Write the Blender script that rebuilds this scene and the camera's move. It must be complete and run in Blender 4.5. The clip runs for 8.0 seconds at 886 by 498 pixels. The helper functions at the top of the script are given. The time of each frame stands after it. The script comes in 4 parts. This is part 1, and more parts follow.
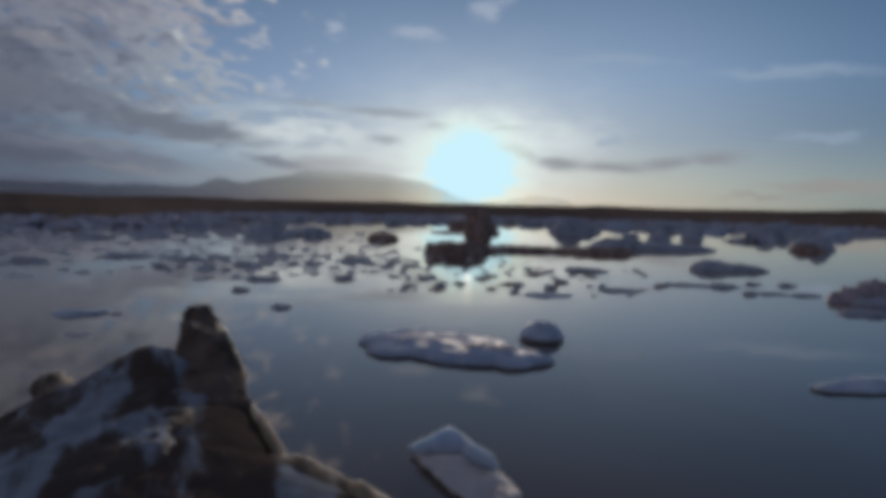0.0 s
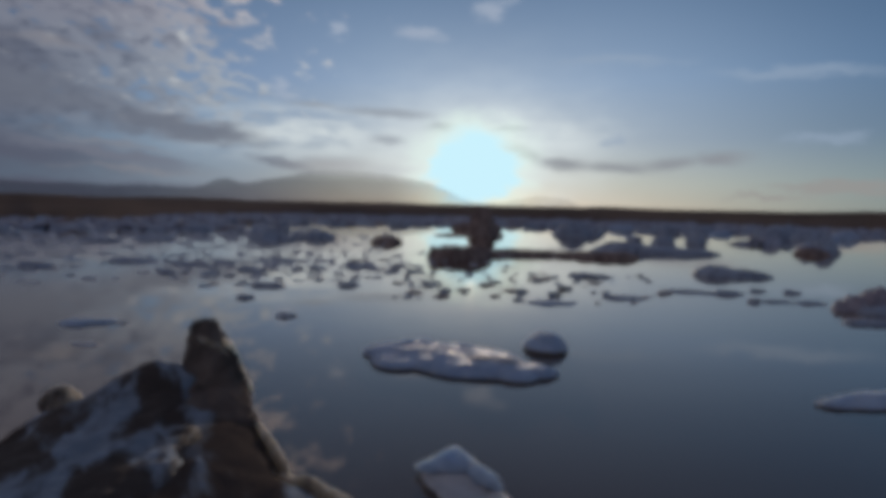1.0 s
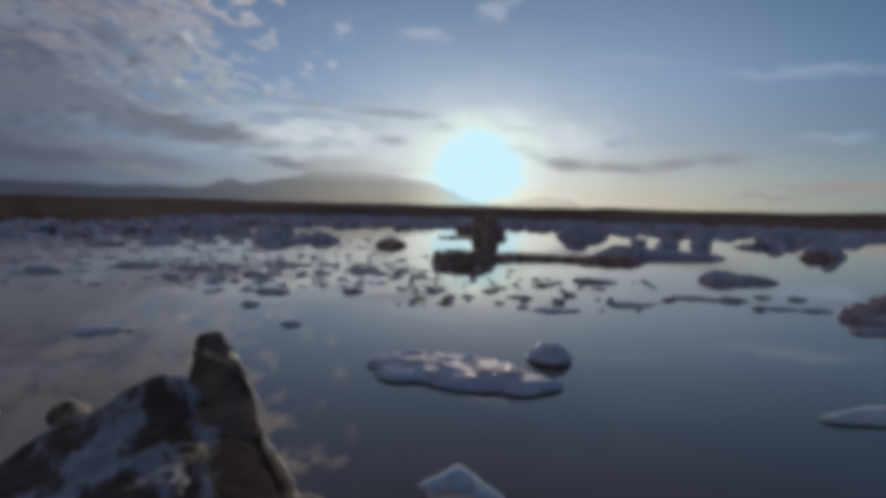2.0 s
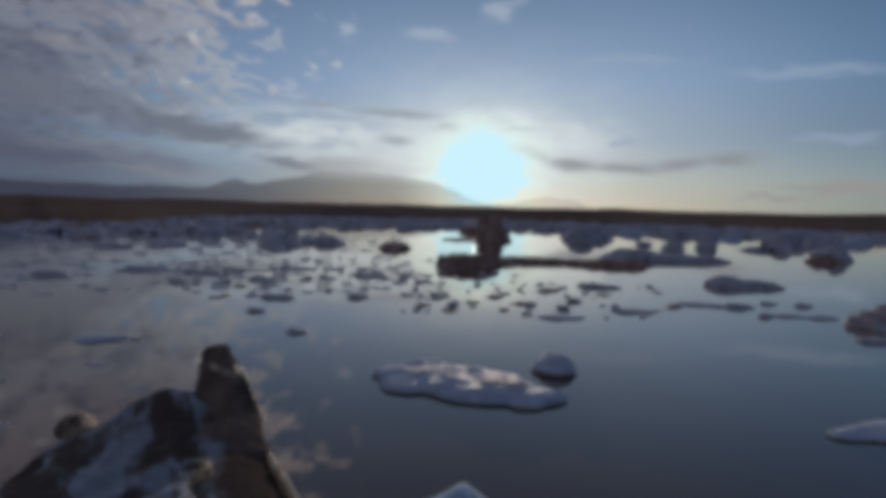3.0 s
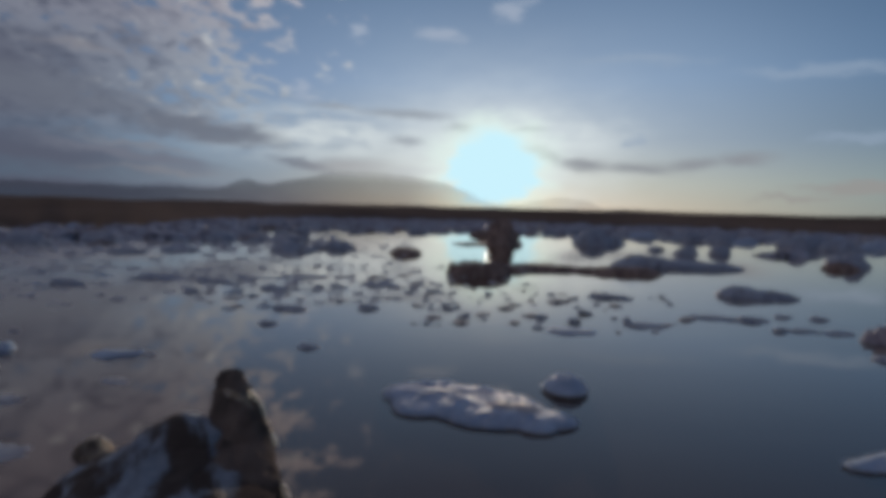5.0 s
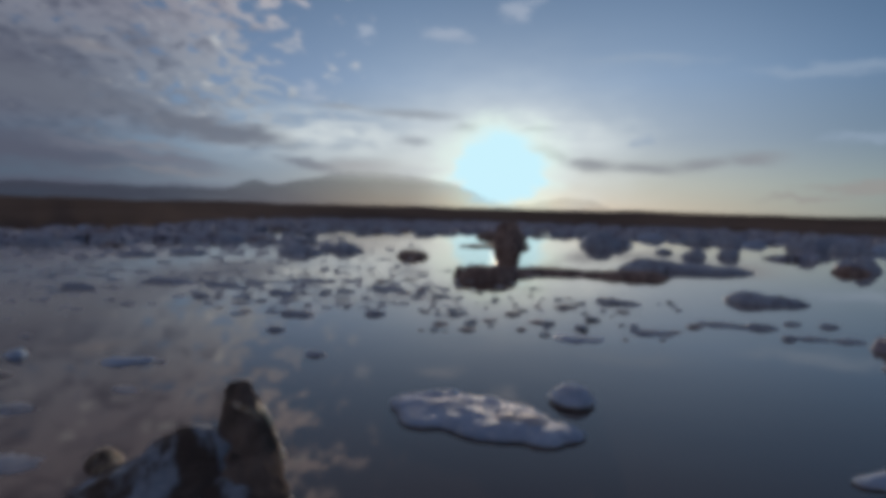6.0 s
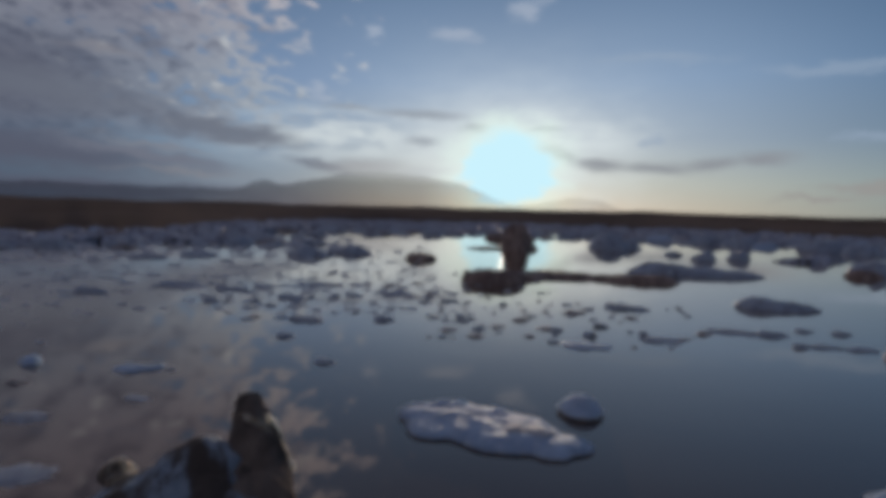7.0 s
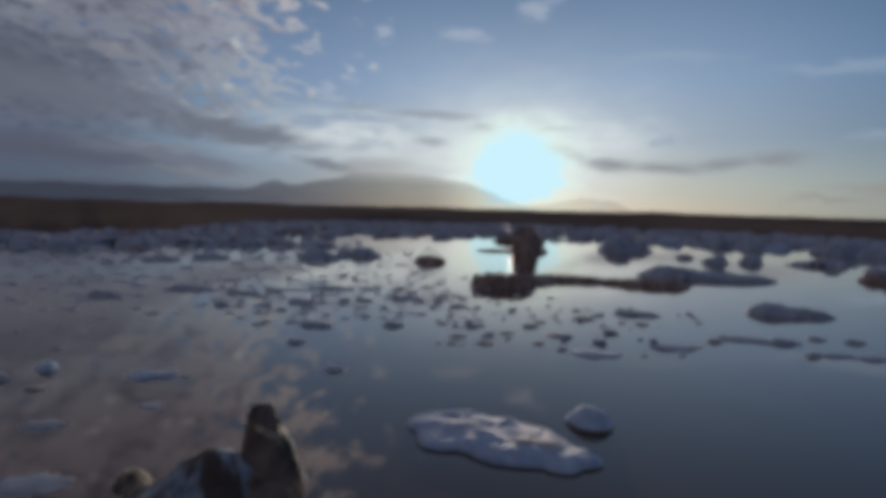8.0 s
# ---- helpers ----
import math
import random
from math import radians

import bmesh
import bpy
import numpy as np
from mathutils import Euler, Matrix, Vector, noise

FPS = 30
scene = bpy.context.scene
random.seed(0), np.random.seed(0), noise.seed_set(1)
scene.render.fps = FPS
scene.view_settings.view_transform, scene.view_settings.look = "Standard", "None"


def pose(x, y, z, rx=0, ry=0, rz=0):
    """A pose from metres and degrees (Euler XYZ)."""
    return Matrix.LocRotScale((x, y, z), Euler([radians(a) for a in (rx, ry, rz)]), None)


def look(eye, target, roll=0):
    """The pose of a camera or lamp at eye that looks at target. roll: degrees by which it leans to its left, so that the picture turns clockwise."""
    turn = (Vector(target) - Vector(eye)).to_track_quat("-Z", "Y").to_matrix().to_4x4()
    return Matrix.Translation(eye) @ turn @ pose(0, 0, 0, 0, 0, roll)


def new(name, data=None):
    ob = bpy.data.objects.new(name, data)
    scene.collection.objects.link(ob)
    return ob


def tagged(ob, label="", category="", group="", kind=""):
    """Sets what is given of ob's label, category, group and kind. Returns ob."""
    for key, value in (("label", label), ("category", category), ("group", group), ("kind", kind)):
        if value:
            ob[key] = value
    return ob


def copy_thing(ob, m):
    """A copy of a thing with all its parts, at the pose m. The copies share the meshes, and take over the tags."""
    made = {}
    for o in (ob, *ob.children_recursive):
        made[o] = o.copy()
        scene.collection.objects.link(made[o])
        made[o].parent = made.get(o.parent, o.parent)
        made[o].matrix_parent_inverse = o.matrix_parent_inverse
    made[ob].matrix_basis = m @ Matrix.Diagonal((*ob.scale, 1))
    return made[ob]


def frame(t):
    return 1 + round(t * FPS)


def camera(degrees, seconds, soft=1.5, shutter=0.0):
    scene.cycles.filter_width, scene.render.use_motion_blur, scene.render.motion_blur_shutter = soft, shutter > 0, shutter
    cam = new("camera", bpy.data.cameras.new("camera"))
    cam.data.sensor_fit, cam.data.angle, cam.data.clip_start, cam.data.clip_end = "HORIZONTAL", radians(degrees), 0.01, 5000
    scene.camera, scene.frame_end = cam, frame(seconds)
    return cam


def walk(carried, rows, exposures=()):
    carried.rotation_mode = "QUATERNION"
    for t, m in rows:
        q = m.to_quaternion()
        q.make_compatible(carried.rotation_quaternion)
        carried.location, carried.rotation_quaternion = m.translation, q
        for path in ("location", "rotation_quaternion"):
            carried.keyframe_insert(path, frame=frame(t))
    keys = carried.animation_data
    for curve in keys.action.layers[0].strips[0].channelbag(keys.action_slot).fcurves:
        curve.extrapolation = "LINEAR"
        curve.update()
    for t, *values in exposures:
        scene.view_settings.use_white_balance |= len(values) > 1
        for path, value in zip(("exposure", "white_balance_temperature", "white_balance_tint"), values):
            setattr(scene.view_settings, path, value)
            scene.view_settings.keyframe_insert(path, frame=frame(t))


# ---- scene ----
# The lagoon: x right, y towards the sun and the far shore, z up, water at z = 0.
cam = camera(82.2, 8.0, soft=6.9)
walk(cam, [
    (0.0, pose(0.000, 0.000, 5.000, 85.283, -1.219, 0.000)),
    (0.5, pose(-0.024, -0.017, 5.212, 85.308, -1.237, 0.188)),
    (1.0, pose(-0.044, -0.028, 5.419, 85.329, -1.254, 0.384)),
    (1.5, pose(-0.062, -0.035, 5.623, 85.346, -1.270, 0.591)),
    (3.0, pose(-0.100, -0.040, 6.220, 85.375, -1.314, 1.292)),
    (3.5, pose(-0.110, -0.038, 6.417, 85.379, -1.327, 1.561)),
    (4.0, pose(-0.119, -0.037, 6.612, 85.380, -1.339, 1.851)),
    (4.5, pose(-0.128, -0.037, 6.808, 85.380, -1.350, 2.163)),
    (6.0, pose(-0.156, -0.053, 7.403, 85.372, -1.379, 3.264)),
    (6.5, pose(-0.168, -0.066, 7.606, 85.368, -1.386, 3.691)),
    (7.0, pose(-0.181, -0.085, 7.812, 85.365, -1.393, 4.153)),
    (7.5, pose(-0.197, -0.110, 8.022, 85.362, -1.398, 4.652)),
    (8.0, pose(-0.216, -0.142, 8.236, 85.360, -1.402, 5.188)),
], exposures=[(0.0, 0.0), (8.0, 0.0)])

# ---------------------------------------------------------------- light
SUN_AZ, SUN_EL = 2.9, 4.9          # degrees: to the right of +y, above the horizon
SUN_DIR = Vector((math.sin(radians(SUN_AZ)) * math.cos(radians(SUN_EL)),
                  math.cos(radians(SUN_AZ)) * math.cos(radians(SUN_EL)), math.sin(radians(SUN_EL))))
sun_data = bpy.data.lights.new("sun", "SUN")
sun_data.energy, sun_data.angle, sun_data.color = 2.0, radians(0.5), (1.0, 0.80, 0.62)
sun = new("sun", sun_data)
sun.matrix_world = look(SUN_DIR * 50, (0, 0, 0))


class Net:
    """Short hand for a node tree."""

    def __init__(self, tree):
        self.t = tree
        tree.nodes.clear()

    def n(self, kind, **settings):
        node = self.t.nodes.new(kind)
        if "operation" in settings:
            node.operation = settings["operation"]
        if "use_clamp" in settings:
            node.use_clamp = settings["use_clamp"]
        if "interpolation_type" in settings:
            node.interpolation_type = settings["interpolation_type"]
        if "data_type" in settings:
            node.data_type, node.blend_type = settings["data_type"], settings["blend_type"]
        if "sky_type" in settings:
            node.sky_type = settings["sky_type"]
        return node

    def put(self, socket, value):
        if isinstance(value, bpy.types.NodeSocket):
            self.t.links.new(value, socket)
        elif isinstance(value, (tuple, list)) and len(value) == 3 and socket.type == "RGBA":
            socket.default_value = (*value, 1)
        else:
            socket.default_value = value

    def m(self, op, a, b=0.0, c=0.0, clamp=False):
        node = self.n("ShaderNodeMath", operation=op, use_clamp=clamp)
        for s, v in zip(node.inputs, (a, b, c)):
            self.put(s, v)
        return node.outputs[0]

    def v(self, op, a, b=(0, 0, 0)):
        node = self.n("ShaderNodeVectorMath", operation=op)
        self.put(node.inputs[0], a)
        self.put(node.inputs[1], b)
        return node.outputs["Value"] if op in ("DOT_PRODUCT", "LENGTH") else node.outputs[0]

    def step(self, x, lo, hi, a=0.0, b=1.0):
        node = self.n("ShaderNodeMapRange", interpolation_type="SMOOTHSTEP")
        for s, v in zip(node.inputs, (x, lo, hi, a, b)):
            self.put(s, v)
        return node.outputs[0]

    def mix(self, f, a, b, blend="MIX"):
        node = self.n("ShaderNodeMix", data_type="RGBA", blend_type=blend)
        self.put(node.inputs[0], f)
        self.put(node.inputs[6], a)
        self.put(node.inputs[7], b)
        return node.outputs[2]

    def xyz(self, x, y, z):
        node = self.n("ShaderNodeCombineXYZ")
        for s, v in zip(node.inputs, (x, y, z)):
            self.put(s, v)
        return node.outputs[0]

    def noise(self, vec, scale, detail=4.0, rough=0.55, distortion=0.0):
        node = self.n("ShaderNodeTexNoise")
        self.put(node.inputs["Vector"], vec)
        self.put(node.inputs["Scale"], scale)
        self.put(node.inputs["Detail"], detail)
        self.put(node.inputs["Roughness"], rough)
        self.put(node.inputs["Distortion"], distortion)
        return node.outputs["Fac"]

    def ramp(self, f, stops):
        node = self.n("ShaderNodeValToRGB")
        e = node.color_ramp.elements
        while len(e) < len(stops):
            e.new(0.5)
        for el, (p, c) in zip(e, stops):
            el.position, el.color = p, (*c, 1)
        self.put(node.inputs[0], f)
        return node.outputs[0]


def srgb(r, g, b):
    return tuple((c / 255 / 12.92) if c < 10.3 else ((c / 255 + 0.055) / 1.055) ** 2.4 for c in (r, g, b))


world = bpy.data.worlds.new("evening_sky")
scene.world = world
world.use_nodes = True
W = Net(world.node_tree)
way = W.n("ShaderNodeTexCoord").outputs["Generated"]
sep = W.n("ShaderNodeSeparateXYZ")
W.put(sep.inputs[0], way)
dx, dy, dz = sep.outputs
az = W.m("MULTIPLY", W.m("ARCTAN2", dx, dy), 180 / math.pi)
el = W.m("MULTIPLY", W.m("ARCSINE", dz), 180 / math.pi)
sky_tex = W.n("ShaderNodeTexSky", sky_type="NISHITA")
sky_tex.sun_disc = False
sky_tex.sun_elevation, sky_tex.sun_rotation = radians(SUN_EL), radians(SUN_AZ)
sky_tex.air_density, sky_tex.dust_density, sky_tex.ozone_density = 1.0, 0.6, 2.0
physical = W.v("SCALE", sky_tex.outputs[0])
physical.node.inputs["Scale"].default_value = 0.06
clear = W.ramp(W.m("DIVIDE", el, 60.0, clamp=True), [
    (0.0, srgb(182, 181, 170)), (0.05, srgb(176, 184, 182)), (0.12, srgb(156, 172, 190)),
    (0.22, srgb(140, 165, 196)), (0.36, srgb(108, 134, 167)), (0.5, srgb(88, 104, 132)), (1.0, srgb(70, 80, 102))])
cool = W.ramp(W.m("DIVIDE", el, 60.0, clamp=True), [
    (0.0, srgb(124, 136, 156)), (0.05, srgb(136, 152, 170)), (0.12, srgb(142, 162, 186)),
    (0.22, srgb(126, 150, 184)), (0.36, srgb(102, 126, 158)), (0.6, srgb(92, 102, 125)), (1.0, srgb(80, 88, 108))])
clear = W.mix(W.step(az, -24.0, -4.0), cool, clear)
sky = W.mix(0.12, clear, physical)
# the sky is deeper away from the sun
sun_cos = W.v("DOT_PRODUCT", way, tuple(SUN_DIR))
away = W.m("MULTIPLY", W.m("ARCCOSINE", W.m("MINIMUM", sun_cos, 0.99999)), 180 / math.pi)
sky = W.mix(W.step(away, 20.0, 50.0, 0.0, 0.95), sky, (0.54, 0.66, 0.745), "MULTIPLY")
# both sides darkened further, painting lens falloff into the sky
sky = W.mix(W.m("MULTIPLY", W.step(az, 12.0, 46.0), W.step(el, 2.0, 9.0, 0.55, 1.0)), sky, (0.65, 0.71, 0.76), "MULTIPLY")
sky = W.mix(W.step(az, -26.0, -46.0), sky, (0.66, 0.66, 0.69), "MULTIPLY")
# faint rose belt added to the unseen sky opposite the sun, warms facing ice
sky = W.mix(W.m("MULTIPLY", W.step(away, 75.0, 140.0, 0.0, 0.3), W.step(el, 45.0, 8.0)), sky, srgb(150, 136, 142))
# warped bearings for the cloud edges
wob = W.noise(W.v("MULTIPLY", way, (9, 9, 26)), 1.0, 5.0, 0.6)
wob2 = W.noise(W.v("MULTIPLY", way, (13, 13, 40)), 1.0, 4.0, 0.6)
ragged_az = W.m("ADD", az, W.m("MULTIPLY", W.m("SUBTRACT", wob, 0.5), 9.0))
ragged_el = W.m("ADD", el, W.m("MULTIPLY", W.m("SUBTRACT", wob2, 0.5), 3.0))


smooth_az = W.m("MULTIPLY_ADD", W.m("SUBTRACT", wob, 0.5), 3.0, az)
smooth_el = W.m("MULTIPLY_ADD", W.m("SUBTRACT", wob2, 0.5), 1.3, el)


def patch(a, e, ra, re, slope=0.0, inner=0.2, calm=False):
    """A soft-edged cloud: bearing, height, half length, half thickness, rise per degree; calm: with smooth edges."""
    caz, cel = (smooth_az, smooth_el) if calm else (ragged_az, ragged_el)
    u = W.m("DIVIDE", W.m("SUBTRACT", caz, a), ra)
    lift = W.m("MULTIPLY_ADD", W.m("SUBTRACT", caz, a), -slope, W.m("SUBTRACT", cel, e))
    w = W.m("DIVIDE", lift, re)
    d = W.m("SQRT", W.m("ADD", W.m("MULTIPLY", u, u), W.m("MULTIPLY", w, w)))
    return W.step(d, 1.0, inner)


def layer(base, colour, opacity, *patches):
    cover = None
    for p in patches:
        cover = p if cover is None else W.m("MAXIMUM", cover, p)
    return W.mix(W.m("MULTIPLY", cover, opacity), base, colour)


# bright thin cloud left of the sun
veil = W.noise(W.v("MULTIPLY", way, (9, 9, 42)), 1.0, 5.0, 0.6, 0.6)
sky = layer(sky, srgb(210, 218, 220), W.step(veil, 0.38, 0.60, 0.08, 0.88),
            patch(-16, 7.6, 17, 4.2, 0.0, 0.0), patch(6, 7.5, 15, 3.5, 0.0, 0.0))
# altocumulus sheet: flat layer seen in perspective, combed into slanting streaks
flat = W.v("DIVIDE", way, W.xyz(W.m("ADD", dz, 0.28), W.m("ADD", dz, 0.28), 1.0))
flat = W.v("MULTIPLY", flat, (1, 1, 0))
puffs = W.noise(flat, 15.0, 5.0, 0.58, 0.25)
broad = W.noise(flat, 3.2, 3.0, 0.5)
comb = W.xyz(W.m("MULTIPLY_ADD", az, 0.55, el), W.m("MULTIPLY_ADD", el, -0.28, W.m("MULTIPLY", az, 0.28)), 0.0)
combed = W.m("MULTIPLY_ADD", W.noise(comb, 0.85, 3.0, 0.55, 0.4), 0.4, W.m("MULTIPLY", W.noise(comb, 0.32, 4.0, 0.55, 0.3), 0.6))
sheet = W.step(W.m("MULTIPLY_ADD", el, -0.30, az), -44.0, -9.0, 0.30, -0.18)
field = W.m("ADD", W.m("MULTIPLY_ADD", W.m("SUBTRACT", broad, 0.5), 0.50, sheet), puffs)
field = W.m("MULTIPLY_ADD", W.m("SUBTRACT", combed, 0.5), 0.75, field)
low_cut = W.step(el, 3.5, 9.0)
dens = W.m("MULTIPLY", W.m("MULTIPLY", W.step(field, 0.50, 0.70), low_cut), W.step(az, 0.0, -9.0))
thick = W.step(W.m("MULTIPLY_ADD", W.m("SUBTRACT", W.noise(flat, 8.0, 4.0, 0.6, 0.4), 0.5), 0.7, field), 0.70, 1.16)
thick = W.m("MULTIPLY_ADD", W.m("SUBTRACT", combed, 0.5), -3.2, thick, clamp=True)
cloud_colour = W.ramp(thick, [(0.0, srgb(178, 187, 196)), (0.3, srgb(154, 163, 175)), (0.6, srgb(130, 138, 151)), (1.0, srgb(108, 116, 131))])
cloud_colour = W.mix(W.step(az, -13.0, -38.0, 0.0, 1.0), cloud_colour, (0.44, 0.445, 0.50), "MULTIPLY")
# higher up the sheet is lit from below by the low sun
cloud_colour = W.mix(W.step(el, 10.0, 26.0, 0.0, 1.0), cloud_colour, (1.24, 1.0, 0.95), "MULTIPLY")
sky = W.mix(W.m("MULTIPLY", dens, 0.90), sky, cloud_colour)
# sunlit cream tufts along the streaks
tufts = W.m("MULTIPLY", W.step(W.noise(flat, 13.0, 3.0, 0.5, 0.4), 0.54, 0.68), W.step(combed, 0.47, 0.58))
sky = W.mix(W.m("MULTIPLY", W.m("MULTIPLY", tufts, W.step(az, -46.0, -30.0, 0.25, 0.7)), W.m("MULTIPLY", dens, W.step(az, -8.0, -16.0))), sky, srgb(186, 190, 194))
# grey bank low on the left
sky = layer(sky, srgb(86, 89, 105), 0.88, patch(-47, 10.5, 15, 7.0, -0.1, 0.1), patch(-44, 4.4, 22, 3.4, -0.08, 0.1), patch(-40, 1.0, 26, 1.8, 0.0, 0.0))
# long dark bars of stratus
sky = layer(sky, srgb(104, 110, 124), 0.85, patch(-27.5, 7.3, 12.0, 1.6, -0.09, 0.35), patch(-41, 9.6, 14, 2.6, -0.10, 0.1), patch(-17.8, 4.4, 3.4, 0.75, -0.12))
sky = layer(sky, srgb(112, 116, 130), 0.85, patch(-34, 4.4, 11, 1.0, -0.12, 0.3))
sky = layer(sky, srgb(134, 132, 138), 0.6, patch(-33, 5.4, 8.0, 0.5, -0.10, 0.0), patch(-38, 13.6, 6.0, 0.8, 0.02, 0.0), patch(-31, 3.0, 9.0, 0.45, 0.0, 0.0))
# cloud resting on the mountain top
sky = layer(sky, srgb(152, 151, 155), 0.9, patch(-12, 4.3, 8.5, 1.5, 0.0, 0.0, True), patch(-7, 3.9, 6.0, 1.2, 0.0, 0.0, True))
# sunlight scattered in thin cloud round the sun
ga = W.m("MULTIPLY", W.m("SUBTRACT", az, SUN_AZ), 0.80)
ge = W.m("MULTIPLY", W.m("SUBTRACT", el, SUN_EL - 0.4), 1.30)
gd = W.m("SQRT", W.m("ADD", W.m("MULTIPLY", ga, ga), W.m("MULTIPLY", ge, ge)))
gd = W.m("MULTIPLY_ADD", W.m("SUBTRACT", wob2, 0.5), 5.0, gd)
glow_a = W.m("POWER", 2.718, W.m("MULTIPLY", W.m("POWER", W.m("DIVIDE", W.m("MAXIMUM", gd, 0.0), 9.4), 2.0), -1.0))
glow_a = W.m("MULTIPLY", glow_a, W.step(dy, 0.0, 0.5))
sky = W.mix(W.m("MULTIPLY", glow_a, 0.9), sky, srgb(229, 239, 241))
sky = layer(sky, srgb(140, 144, 151), 0.9, patch(8.4, 6.2, 4.0, 1.2, -0.30, 0.0, True), patch(13.0, 5.0, 5.5, 1.0, -0.08, 0.0, True), patch(18.5, 4.6, 6.5, 1.0, -0.02, 0.0, True),
            patch(23.5, 4.9, 5.0, 1.0, 0.10, 0.0, True), patch(27.8, 5.3, 4.0, 1.1, 0.0, 0.1, True))
sky = layer(sky, srgb(146, 153, 163), 0.75, patch(-7, 10.1, 8.0, 0.8, -0.04, 0.1, True), patch(-6.6, 7.2, 2.9, 0.8, 0.0, 0.1, True), patch(-15, 10.6, 4.0, 0.5, -0.03, 0.1, True),
            patch(7.0, 8.6, 2.6, 0.55, 0.0, 0.1, True), patch(-0.5, 8.9, 3.0, 0.6, 0.0, 0.1, True))
sky = layer(sky, srgb(150, 146, 144), 0.7, patch(38, 2.6, 9, 0.7), patch(33, 1.6, 6, 0.4), patch(45, 3.8, 6, 0.8))
# high wisps and single puffs
sky = layer(sky, srgb(148, 165, 186), 0.55, patch(34, 12.9, 9, 0.8, -0.09), patch(18, 15.3, 8, 0.7, -0.05), patch(17.5, 7.4, 2.0, 0.6), patch(36, 7.0, 4, 0.6))
sky = layer(sky, srgb(165, 176, 194), 0.7, patch(-12.3, 18.2, 1.8, 1.2), patch(-3.1, 18.2, 3.0, 1.1), patch(4.2, 20.5, 2.2, 1.6), patch(-17.5, 12.2, 1.6, 1.3))
rag = W.m("MULTIPLY", W.m("SUBTRACT", W.noise(W.v("MULTIPLY", way, (22, 22, 45)), 1.0, 4.0, 0.6), 0.5), 0.85)


def blaze(e, ra, re, soft):
    """The overexposed heart of the sun's glow, ragged where thin cloud crosses it."""
    u = W.m("DIVIDE", W.m("SUBTRACT", az, SUN_AZ), ra)
    w = W.m("DIVIDE", W.m("SUBTRACT", el, e), re)
    d = W.m("SQRT", W.m("ADD", W.m("MULTIPLY", u, u), W.m("MULTIPLY", w, w)))
    return W.m("MULTIPLY", W.step(W.m("ADD", d, rag), 1.0 + soft, 1.0 - soft), W.step(dy, 0.0, 0.5))


sky = W.mix(W.m("MULTIPLY", W.step(away, 11.0, 3.0), W.step(el, 3.2, 0.3, 0.0, 0.8)), sky, srgb(250, 238, 196))
sky = W.mix(W.m("MULTIPLY", blaze(4.9, 6.4, 4.9, 0.45), 0.85), sky, srgb(226, 244, 236))
core = W.m("MAXIMUM", blaze(4.3, 5.0, 3.7, 0.16), blaze(6.2, 3.6, 2.4, 0.4))
sky = W.mix(core, sky, srgb(203, 242, 254))
bg = W.n("ShaderNodeBackground")
W.put(bg.inputs[0], sky)
bg.inputs[1].default_value = 1.0
W.put(W.n("ShaderNodeOutputWorld").inputs[0], bg.outputs[0])


# ---------------------------------------------------------------- materials
def material(name):
    mat = bpy.data.materials.new(name)
    mat.use_nodes = True
    k = Net(mat.node_tree)
    bsdf = k.n("ShaderNodeBsdfPrincipled")
    out = k.n("ShaderNodeOutputMaterial")
    k.put(out.inputs[0], bsdf.outputs[0])
    return mat, k, bsdf, out


def bump(k, bsdf, height, strength, distance):
    b = k.n("ShaderNodeBump")
    k.put(b.inputs["Height"], height)
    b.inputs["Strength"].default_value, b.inputs["Distance"].default_value = strength, distance
    k.put(bsdf.inputs["Normal"], b.outputs[0])


